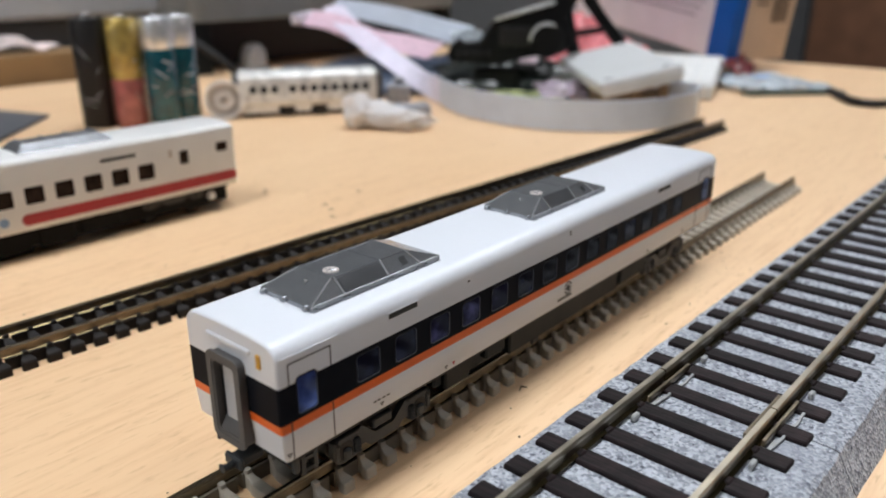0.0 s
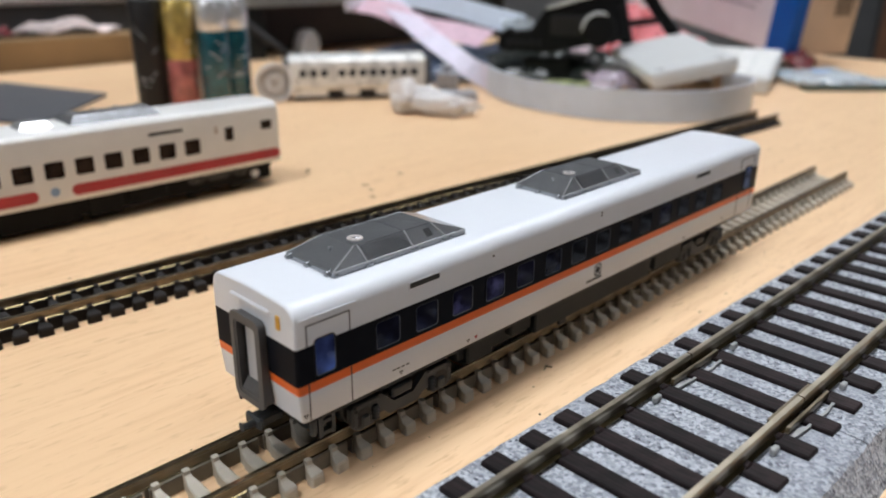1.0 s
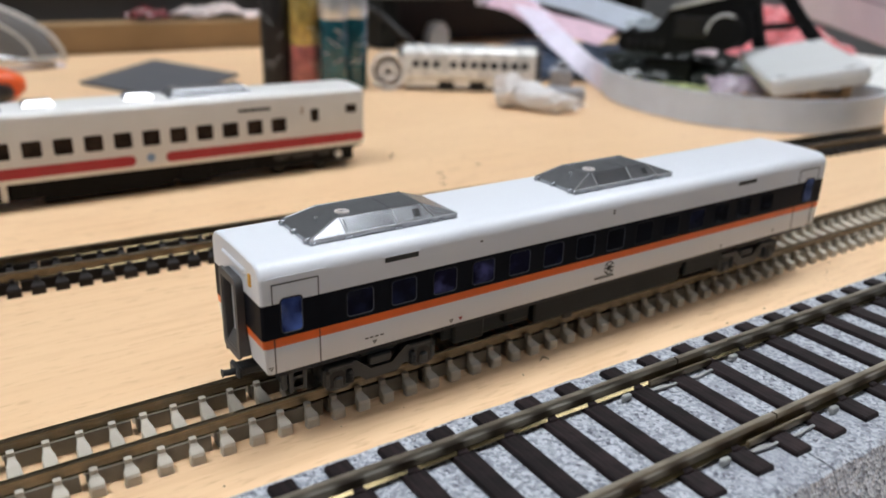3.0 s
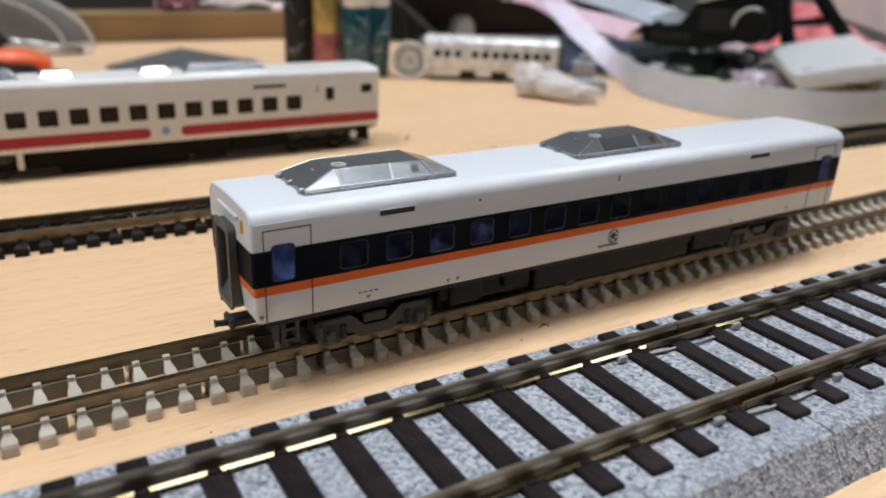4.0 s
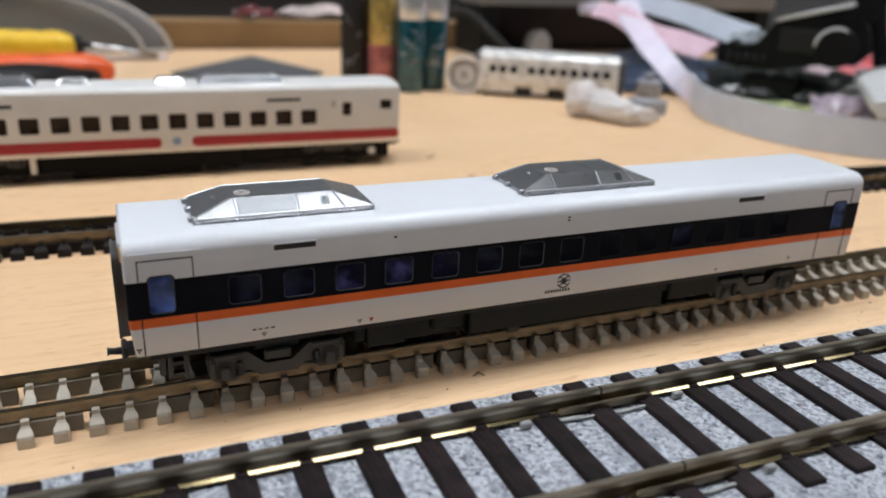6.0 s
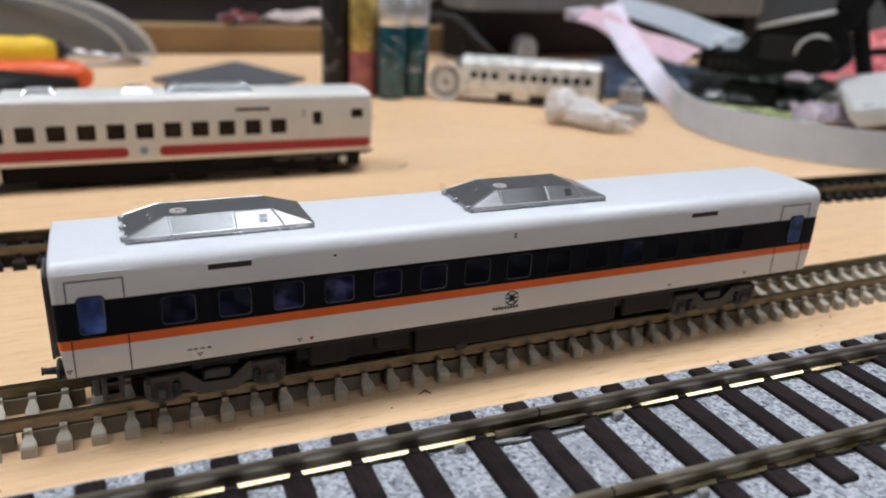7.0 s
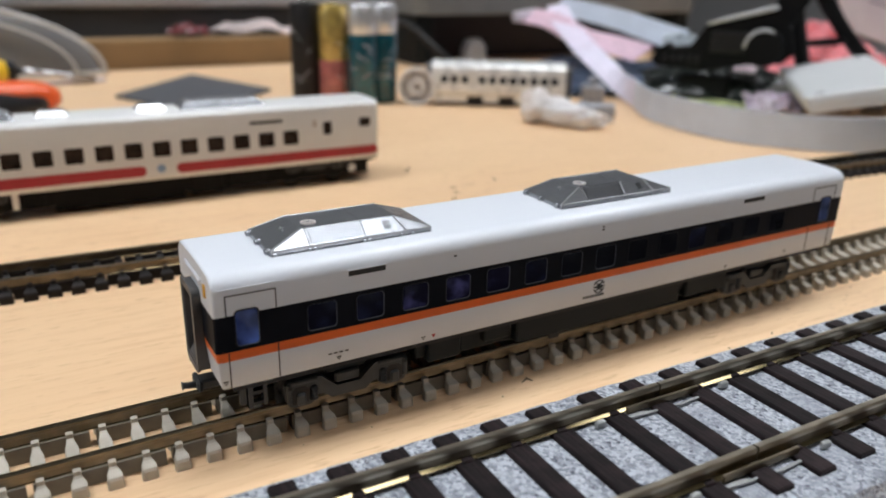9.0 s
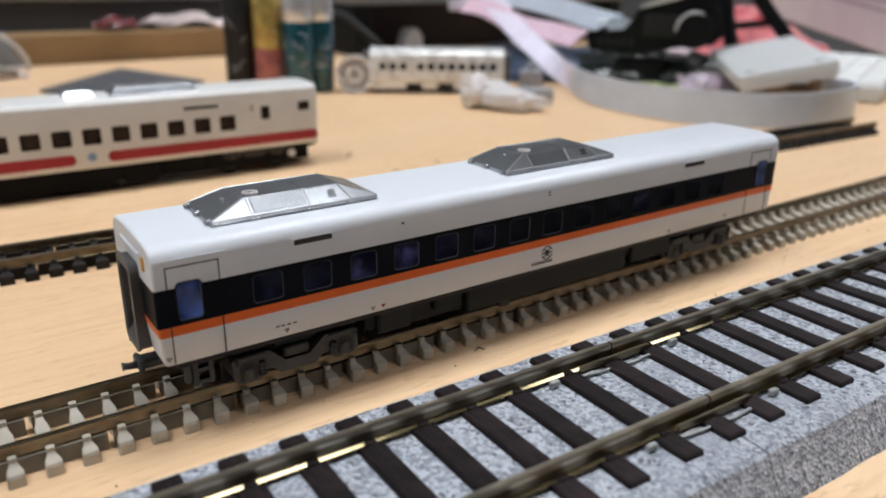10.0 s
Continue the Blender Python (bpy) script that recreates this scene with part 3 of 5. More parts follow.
def roof_unit(parent, x0, x1, z):
    """A hipped roof air conditioner: skirt, sloping faces, louvres, seams, fan disc and mounting lugs."""
    w, L = 5.4, x1 - x0
    skirt, top = z + 0.8, z + 2.78
    tx0, tx1, tw = x0 + 5.2, x1 - 5.6, 3.45
    bm = bmesh.new()
    base = [(x0, -w), (x1, -w), (x1, w), (x0, w)]
    b0, b1 = ([bm.verts.new((x, y, zz)) for x, y in base] for zz in (z - 0.5, skirt))
    tp = [bm.verts.new((x, y, top)) for x, y in ((tx0, -tw), (tx1, -tw), (tx1, tw), (tx0, tw))]
    for a, b in ((b0, b1), (b1, tp)):
        for i in range(4):
            bm.faces.new((a[i], a[(i + 1) % 4], b[(i + 1) % 4], b[i]))
    bm.faces.new(b0[::-1]); bm.faces.new(tp)
    bevelled(bm, 0.1, 1)
    u = part("air_conditioner", bm, M_GUNMETAL, parent, "silver-grey hipped roof air conditioner")
    slope = math.atan2(top - skirt, w - tw)
    def on_face(s, x, f, out):
        """A point on the long sloping face of side s, a fraction f up it."""
        y = w + (tw - w) * f
        zz = skirt + (top - skirt) * f
        return (x, s * (y + out * math.sin(slope)), zz + out * math.cos(slope))
    for s in (-1, 1):
        lx0, lx1 = x0 + 6.2, x0 + 14.2
        bm = bmesh.new()
        vs = [bm.verts.new(on_face(s, x, f, o)) for o in (-0.05, 0.03) for x, f in ((lx0, 0.12), (lx1, 0.12), (lx1, 0.9), (lx0, 0.9))]
        for q in ((0, 1, 2, 3), (4, 5, 6, 7), (0, 1, 5, 4), (1, 2, 6, 5), (2, 3, 7, 6), (3, 0, 4, 7)):
            bm.faces.new([vs[k] for k in q])
        grille = part("grille", bm, M_LOUVRE, u, "dark louvred grille")
        for i in range(7):
            f = 0.15 + 0.106 * i
            bm = bmesh.new()
            vs = [bm.verts.new(on_face(s, x, ff, o)) for x in (lx0 + 0.1, lx1 - 0.1) for ff, o in ((f, 0.0), (f, 0.13), (f + 0.064, 0.13), (f + 0.066, 0.0))]
            for k in range(4):
                bm.faces.new((vs[k], vs[(k + 1) % 4], vs[4 + (k + 1) % 4], vs[4 + k]))
            bm.faces.new(vs[:4]); bm.faces.new(vs[4:][::-1])
            part("louvre", bm, M_GUNMETAL, grille)
        bm = bmesh.new()
        for i in range(5):
            f = 0.3 + 0.1 * i
            xs = tx1 - 2.2 
            tube(bm, [on_face(s, xs, f, 0.03), on_face(s, xs + 1.2, f, 0.03)], 0.07, 5)
        part("louvre", bm, M_LINE, u, "small dark louvre group")
        for xa, xb in ((x0 + 6.0, tx0 + 0.6), (x0 + 14.6, x0 + 14.6), (tx1 + 1.2, tx1 - 0.2)):
            bm = bmesh.new()
            tube(bm, [on_face(s, xa, 0.0, 0.02), on_face(s, xb, 1.0, 0.02)], 0.13, 6)
            part("seam", bm, M_BRIGHT, u, "raised panel seam")
        bm = bmesh.new()
        tube(bm, [(x0 + 0.2, s * (w - 0.1), skirt), (tx0, s * tw, top)], 0.14, 6)
        part("seam", bm, M_BRIGHT, u, "bright hip edge")
        bm = bmesh.new()
        tube(bm, [(x0 + 0.2, s * (w - 0.02), skirt), (x1 - 0.2, s * (w - 0.02), skirt)], 0.1, 6)
        part("seam", bm, M_BRIGHT, u, "bright lower edge of the slope")
        bm = bmesh.new()
        tube(bm, [(tx0, s * tw, top), (tx1, s * tw, top)], 0.08, 6)
        part("seam", bm, M_GUNMETAL, u, "ridge edge")
        bm = bmesh.new(); box(bm, x0 + 0.1, x1 - 0.1, *sorted((s * (w - 0.2), s * (w + 0.2))), z - 0.45, z + 0.02)
        part("flange", bm, M_SKIRT, u, "narrow dark mounting flange")
        bm = bmesh.new(); tube(bm, [(x0 + 0.3, s * (w + 0.07), z + 0.42), (x1 - 0.3, s * (w + 0.07), z + 0.42)], 0.07, 6)
        part("bead", bm, M_BRIGHT, u, "thin bright bead along the skirt")
        bm = bmesh.new(); tube(bm, [(x0 + 0.1, s * (w + 0.22), z), (x1 - 0.1, s * (w + 0.22), z)], 0.06, 6)
        part("bead", bm, M_GUNMETAL, u)
        # strip laid over the skirt; its dark tone paints shade and dark reflection
        bm = bmesh.new()
        box(bm, x0 + 0.3, x1 - 0.3, *sorted((s * (w - 0.2), s * (w + 0.04))), z + 0.02, skirt - 0.12)
        part("skirt_shade", bm, M_SKIRT, u, "raised dark strip painting the skirt's shade")
        for fx in (0.03, 0.23, 0.26, 0.56, 0.59, 0.80, 0.87):
            bm = bmesh.new()
            box(bm, x0 + L * fx - 0.32, x0 + L * fx + 0.32, *sorted((s * (w - 0.3), s * (w + 0.24))), z - 0.4, z + 0.5)
            bevelled(bm, 0.1, 1)
            part("lug", bm, M_GUNMETAL, u)
    bm = bmesh.new()
    tube(bm, [(x0 + 14.6, -tw, top), (x0 + 14.6, tw, top)], 0.07, 6)
    part("seam", bm, M_GUNMETAL, u)
    for yy in (-4.4, 0.2, 4.6):
        bm = bmesh.new()
        tube(bm, [(x0 - 0.45, yy, skirt - 0.45), (x0 + 0.5, yy, skirt - 0.1)], 0.42, 8)
        part("lug", bm, M_GUNMETAL, u)
    bm = bmesh.new()
    prism(bm, disc_pts(tx0 + 2.1, -1.2, 1.15, 20), top - 0.02, top + 0.16, "z")
    fan = part("fan_disc", bm, M_FAN, u, "round pale fan cover")
    bm = bmesh.new()
    for k in range(6):
        a = k * math.pi / 3
        tube(bm, [(tx0 + 2.1, -1.2, top + 0.18), (tx0 + 2.1 + 0.95 * math.cos(a), -1.2 + 0.95 * math.sin(a), top + 0.16)], 0.04, 5)
    part("spoke", bm, M_GUNMETAL, fan)
    bm = bmesh.new()
    tube(bm, [(tx0 - 1.5, -0.5, top - 0.5), (tx0 - 1.9, -0.3, top - 0.35), (tx0 - 2.1, -0.8, top - 0.5)], 0.1, 6)
    part("hook", bm, M_BRIGHT, u, "tiny pale lifting hook")


def bogie(parent, xc, rail_z):
    """A two-axle bogie: swan-neck side frames, axle boxes on black plates painted as recesses, coil springs."""
    bm = bmesh.new(); box(bm, xc - 8.5, xc + 8.5, -5.4, 5.4, 6.2, 9.0); bevelled(bm, 0.3, 1)
    b = part("bogie", bm, M_BLACK, parent, "dark grey moulded bogie")
    half = [(1.9, 7.0), (4.3, 9.15), (4.9, 9.35), (9.4, 9.35), (10.0, 8.8), (10.0, 6.4), (9.4, 5.3), (8.4, 4.95), (6.2, 5.0), (5.2, 5.6), (4.9, 6.3), (3.9, 6.2), (2.8, 5.2)]
    outline = half + [(-px, pz) for px, pz in half[::-1]]
    for s in (-1, 1):
        bm = bmesh.new()
        prism(bm, [(xc + px, pz) for px, pz in outline], *sorted((s * 6.7, s * 7.7)), "y")
        fr = part("side_frame", bm, M_BOGIE, b, "grey moulded bogie side frame")
        for d in (-1, 1):
            ax = xc + d * 7.3
            # black plate proud of the frame; its colour paints a recess in shade
            bm = bmesh.new()
            prism(bm, [(ax - d * 0.9, 5.5), (ax + d * 1.7, 5.5), (ax + d * 1.7, 7.6), (ax + d * 1.1, 8.2), (ax - d * 0.4, 8.2), (ax - d * 0.9, 7.6)], *sorted((s * 7.5, s * 7.76)), "y")
            part("horn_shade", bm, M_BLACK, fr, "black plate painting a shaded recess round the axle box")
            bm = bmesh.new(); box(bm, ax - 0.75 + d * 0.35, ax + 0.75 + d * 0.35, *sorted((s * 7.6, s * 8.3)), 5.3, 7.3); bevelled(bm, 0.3, 1)
            part("axle_box", bm, M_BOGIE, fr)
            bm = bmesh.new()
            n = 13
            tube(bm, [(ax - d * 1.65, s * 7.75, 5.7 + 2.3 * i / (n - 1)) for i in range(n)], [0.72 if i % 3 == 1 else 0.42 for i in range(n)], 8)
            part("spring", bm, M_BOGIE, fr, "grey coil spring")
            bm = bmesh.new(); box(bm, *sorted((xc + d * 9.0, xc + d * 9.9)), *sorted((s * 7.6, s * 8.05)), 5.9, 9.1); bevelled(bm, 0.2, 1)
            part("end_post", bm, M_BOGIE, fr)
            bm = bmesh.new(); box(bm, *sorted((xc + d * 4.9, xc + d * 9.3)), *sorted((s * 7.6, s * 7.95)), 8.75, 9.3); bevelled(bm, 0.12, 1)
            part("top_flange", bm, M_BOGIE, fr)
            bm = bmesh.new(); tube(bm, [(xc + d * 9.4, s * 8.0, 8.5), (xc + d * 9.4, s * 8.15, 8.5)], 0.3, 8)
            part("bolt", bm, M_GREY, fr)
        bm = bmesh.new(); box(bm, xc - 2.0, xc + 2.0, *sorted((s * 6.4, s * 7.5)), 7.2, 8.9); bevelled(bm, 0.25, 1)
        part("bolster", bm, M_BOGIE, b)
        bm = bmesh.new(); box(bm, xc - 3.4, xc + 3.4, *sorted((s * 5.6, s * 6.8)), 8.7, 10.2); bevelled(bm, 0.25, 1)
        part("bolster_beam", bm, M_GREY, b)
        for ax in (-7.2, 7.2):
            bm = bmesh.new()
            tube(bm, [(xc + ax, s * 3.9, rail_z + 2.35), (xc + ax, s * 4.5, rail_z + 2.35), (xc + ax, s * 5.2, rail_z + 2.35)], [2.75, 2.36, 2.33], 24)
            part("wheel", bm, M_WHEEL, b, "dark metal wheel on the rail")


def gangway(parent, x, out, z0, z1, w):
    """The rubber corridor frame on a coach's end, with the pale door inside it."""
    s = -1 if out < 0 else 1
    bm = bmesh.new()
    ring_band(bm, round_rect(-w, w, z0, z1, 1.0), round_rect(-w + 1.05, w - 1.05, z0 + 1.3, z1 - 1.2, 0.5), x - s * 1.4, x + out, "x")
    g = part("gangway", bm, M_RUBBER, parent, "dark grey rubber gangway frame")
    bm = bmesh.new()
    ring_band(bm, round_rect(-w - 0.25, w + 0.25, z0 - 0.2, z1 + 0.25, 1.2), round_rect(-w + 0.7, w - 0.7, z0 + 0.8, z1 - 0.8, 0.7), x + out * 0.8, x + out * 1.12, "x")
    part("bellows_rim", bm, M_RUBBER, g)
    bm = bmesh.new(); box(bm, *sorted((x - s * 0.2, x + s * 0.15)), -w + 1.3, w - 1.7, z0 + 1.2, z1 - 1.2)
    part("corridor_door", bm, M_INNER, g, "pale grey corridor door")
    # flat dark backing: the shade of a deeper gangway put into colour
    bm = bmesh.new(); box(bm, *sorted((x - s * 0.2, x + s * 0.08)), -w + 1.1, w - 1.1, z0 + 1.2, z1 - 1.2)
    part("recess_shade", bm, M_GREY, g, "dark flat plate painting the gangway's shaded depth")
    bm = bmesh.new(); prism(bm, [(x, z0 + 1.2), (x + s * 1.0, z0 + 1.2), (x + s * 1.0, z0 + 1.5), (x, z0 + 3.2)], -w + 1.2, w - 1.2, "y")
    part("ramp", bm, M_RUBBER, g, "grey sill ramp")
    bm = bmesh.new(); box(bm, *sorted((x + out * 0.3, x + out)), w - 0.5, w + 0.1, z0 - 1.0, z0 + 0.1); bevelled(bm, 0.15, 1)
    part("latch", bm, M_BLACK, g, "small black latch under the frame")


def coupler(parent, x, s, z):
    """An arched coupler pocket with a hooked shank."""
    bm = bmesh.new()
    box(bm, *sorted((x - s * 3, x + s * 0.9)), -1.3, 1.3, z - 0.8, z + 0.7)
    box(bm, *sorted((x + s * 0.5, x + s * 1.3)), -1.9, 1.9, z - 0.9, z + 0.9)
    bevelled(bm, 0.3, 1)
    c = part("coupler", bm, M_BOGIE, parent, "dark grey plastic coupler")
    bm = bmesh.new(); tube(bm, [(x + s * 1.1, -0.4, z), (x + s * 2.3, -0.5, z + 0.1), (x + s * 2.9, -0.4, z + 0.15), (x + s * 3.2, -0.4, z + 0.15)], [0.6, 0.5, 0.5, 0.7], 8)
    part("coupler_hook", bm, M_BOGIE, c)


def main_coach():
    t = thing("model_coach", 11, 0, RAIL_TOP, label="white model railway coach with dark window band and orange stripe", category="model train")
    dz = -RAIL_TOP
    L, w = 131.0, 9.7
    prof = coach_profile(w, 11.9 + dz, (15.95 + dz, 17.3 + dz, 22.6 + dz), 26.0 + dz, 28.42 + dz, 2.6, 0.22)
    def band(z):
        z -= dz
        return 0 if z < 15.9 or z > 22.6 else (2 if z < 17.3 else 1)
    bm = bmesh.new(); shell(bm, L + 1.4, prof, 0.5, band, 0.1, 17.3 + dz)
    bmesh.ops.translate(bm, vec=(-0.25, 0, 0), verts=bm.verts[:])
    body = part("body", bm, [M_WHITE, M_DARK, M_ORANGE], t, "glossy white body with dark band and orange stripe")
    for s in (-1, 1):
        for k in range(14):
            x = 12.55 + 7.46 * k
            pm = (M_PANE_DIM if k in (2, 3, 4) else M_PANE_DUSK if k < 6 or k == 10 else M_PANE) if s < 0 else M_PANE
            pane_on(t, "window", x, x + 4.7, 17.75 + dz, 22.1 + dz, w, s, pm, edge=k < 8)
        for x0, x1, glows in ((2.45, 5.95, True), (125.05, 128.55, False)):
            # no lamp sits behind the door panes; the pane's emission replaces it
            pane_on(t, "door_window", x0, x1, 17.75 + dz, 23.3 + dz, w + 0.03, s, (M_PANE_GLOW if glows else M_PANE_FAINT) if s < 0 else M_PANE, 0.7, "door window whose blue pane glows in place of an inside lamp" if glows and s < 0 else "")
        for x0, x1 in ((1.45, 8.3), (122.6, 129.5)):
            d = slit(t, "door_line", x0, x1, 25.35 + dz, 25.53 + dz, w + 0.0, s, M_LINE, "thin black door outline")
            for x in (x0, x1):
                slit(d, "upright", x - 0.08, x + 0.08, 22.65 + dz, 25.5 + dz, w, s, M_LINE)
                slit(d, "upright", x - 0.08, x + 0.08, 12.0 + dz, 17.25 + dz, w, s, M_LINE)
        slit(t, "rain_strip", 0.6, 9.6, 26.3 + dz, 26.45 + dz, w - 0.05, s, M_WHITE, "fine rain strip over the door", 0.1)
        for x0 in (19.0, 101.1):
            v = slit(t, "vent", x0, x0 + 5.8, 25.15 + dz, 25.95 + dz, w + 0.03, s, M_LINE, "narrow black ventilation slot")
            bm = bmesh.new()
            ring_band(bm, [(x0 - 0.15, 25.0 + dz), (x0 + 5.95, 25.0 + dz), (x0 + 5.95, 26.1 + dz), (x0 - 0.15, 26.1 + dz)],
                      [(x0, 25.15 + dz), (x0 + 5.8, 25.15 + dz), (x0 + 5.8, 25.95 + dz), (x0, 25.95 + dz)], s * (w - 0.2), s * (w + 0.07), "y")
            part("vent_rim", bm, M_WHITE, v)
        for x, z in ((36.6, 25.3), (66.0, 25.6), (66.0, 25.1)):
            slit(t, "marker", x - 0.22, x + 0.22, z - 0.14 + dz, z + 0.14 + dz, w + 0.02, s, M_LINE)
        # emblem, plain bars for lettering, small lifting marks
        ex, ez = 66.2, 14.55 + dz
        def arc(bm, cx, cz, r0, r1, a0, a1, n=10):
            ts = [math.radians(a0 + (a1 - a0) * k / n) for k in range(n + 1)]
            prism(bm, [(cx + r1 * math.cos(q), cz + r1 * math.sin(q)) for q in ts] + [(cx + r0 * math.cos(q), cz + r0 * math.sin(q)) for q in ts[::-1]], *sorted((s * (w - 0.2), s * (w + 0.05))), "y")
        bm = bmesh.new()
        for a0, a1 in ((20, 160), (200, 340)):
            arc(bm, ex, ez, 1.08, 1.28, a0, a1)
        e = part("emblem", bm, M_LINE, t, "round black line emblem")
        for cz, a0, a1 in ((1.25, 205, 335), (-1.25, 25, 155)):
            bm = bmesh.new(); arc(bm, ex, ez + cz, 0.72, 0.92, a0, a1); arc(bm, ex, ez + cz * 0.62, 0.98, 1.15, a0 + 15, a1 - 15)
            part("emblem_curve", bm, M_LINE, e)
        bm = bmesh.new(); prism(bm, [(ex - 0.42, ez), (ex, ez - 0.5), (ex + 0.42, ez), (ex, ez + 0.5)], *sorted((s * (w - 0.2), s * (w + 0.05))), "y")
        part("emblem_core", bm, M_LINE, e)
        for a0 in (-1.25, 0.55):
            slit(e, "emblem_bar", ex + a0, ex + a0 + 0.7, ez - 0.1, ez + 0.1, w, s, M_LINE)
        for k in range(9):
            x = ex - 3.4 + 0.54 * k
            slit(e, "lettering_bar", x, x + 0.34, 12.72 + dz, 13.2 + dz, w, s, M_LINE)
        for x in (15.6, 16.4, 17.3, 18.2):
            slit(t, "lettering_bar", x, x + 0.55, 13.52 + dz, 13.7 + dz, w, s, M_LINE)
        for x, z in ((0.75, 12.8), (17.2, 12.7), (31.2, 12.6), (33.0, 12.65), (98.5, 12.6), (116.0, 12.9)):
            bm = bmesh.new()
            outer, inner = [(x - 0.38, z + 0.26 + dz), (x + 0.38, z + 0.26 + dz), (x, z - 0.34 + dz)], [(x - 0.22, z + 0.17 + dz), (x + 0.22, z + 0.17 + dz), (x, z - 0.17 + dz)]
            if x == 33.0:
                prism(bm, outer, *sorted((s * (w - 0.2), s * (w + 0.05))), "y")
            else:
                ring_band(bm, outer, inner, s * (w - 0.2), s * (w + 0.05), "y")
            part("lifting_mark", bm, M_RED if x == 33.0 else M_LINE, t, "filled red triangle mark" if x == 33.0 else "")
    # roof
    roof_unit(t, 9.1, 34.8, 28.25 + dz)
    roof_unit(t, 59.8, 85.6, 28.25 + dz)
    # ends
    gangway(t, -0.25, -1.15, 11.7 + dz, 24.4 + dz, 3.25)
    gangway(t, L + 1.15, 1.15, 10.9 + dz, 24.4 + dz, 3.25)
    for x, s in ((-0.25, -1), (L + 1.15, 1)):
        coupler(t, x, s, 8.6 + dz)
        bm = bmesh.new(); box(bm, *sorted((x - s * 0.2, x + s * 0.35)), -4.6, 4.6, 25.7 + dz, 26.4 + dz); bevelled(bm, 0.15, 1)
        part("gutter", bm, M_WHITE, t, "white gutter strip above the gangway")
        bm = bmesh.new(); box(bm, *sorted((x - s * 0.2, x + s * 0.25)), -6.7, -5.9, 24.4 + dz, 26.3 + dz); bevelled(bm, 0.1, 1)
        part("tail_marker", bm, M_YELLOW, t, "small orange-yellow end marking")
    # underfloor
    bm = bmesh.new(); box(bm, 2, L - 2, -8.6, 8.6, 10.6 + dz, 12.1 + dz)
    part("chassis", bm, M_BLACK, t, "dark chassis floor")
    for x0, x1, z0, yy in ((50.2, 88.6, 6.4, 8.2), (90.2, 101.4, 6.9, 8.1), (88.4, 90.4, 8.6, 7.4), (33.0, 39.2, 6.9, 8.1), (43.8, 49.2, 8.0, 8.0), (39.0, 50.4, 6.5, 6.6), (31.2, 33.2, 7.6, 7.2), (3.5, 6.3, 7.4, 6.2)):
        bm = bmesh.new(); box(bm, x0, x1, -yy, yy, z0 + dz, 10.8 + dz); bevelled(bm, 0.3, 1)
        part("underfloor_box", bm, M_GREY, t, "dark grey underfloor equipment box")
    for s in (-1, 1):
        bm = bmesh.new(); box(bm, 57.2, 59.4, *sorted((s * 7.6, s * 8.3)), 5.6 + dz, 6.9 + dz); bevelled(bm, 0.2, 1)
        part("drain_lug", bm, M_BLACK, t)
        bm = bmesh.new(); box(bm, 3.1, 4.1, *sorted((s * 6.4, s * 7.4)), 7.2 + dz, 10.8 + dz); bevelled(bm, 0.25, 1)
        part("step_post", bm, M_BOGIE, t, "grey moulded step post")
        bm = bmesh.new(); box(bm, 4.2, 4.9, *sorted((s * 6.0, s * 7.4)), 6.6 + dz, 11 + dz); box(bm, 6.4, 7.0, *sorted((s * 6.0, s * 7.4)), 6.6 + dz, 11 + dz)
        for z in (6.8, 8.6):
            box(bm, 4.2, 7.0, *sorted((s * 6.2, s * 7.3)), z + dz, z + 0.5 + dz)
        part("step", bm, M_BOGIE, t, "dark grey boarding steps")
    for xc in (19.5, 111.5):
        bogie(t, xc, RAIL_TOP)
    for o in t.children:
        if o.name.startswith("bogie"):
            o.location.z = dz * MM
    return body


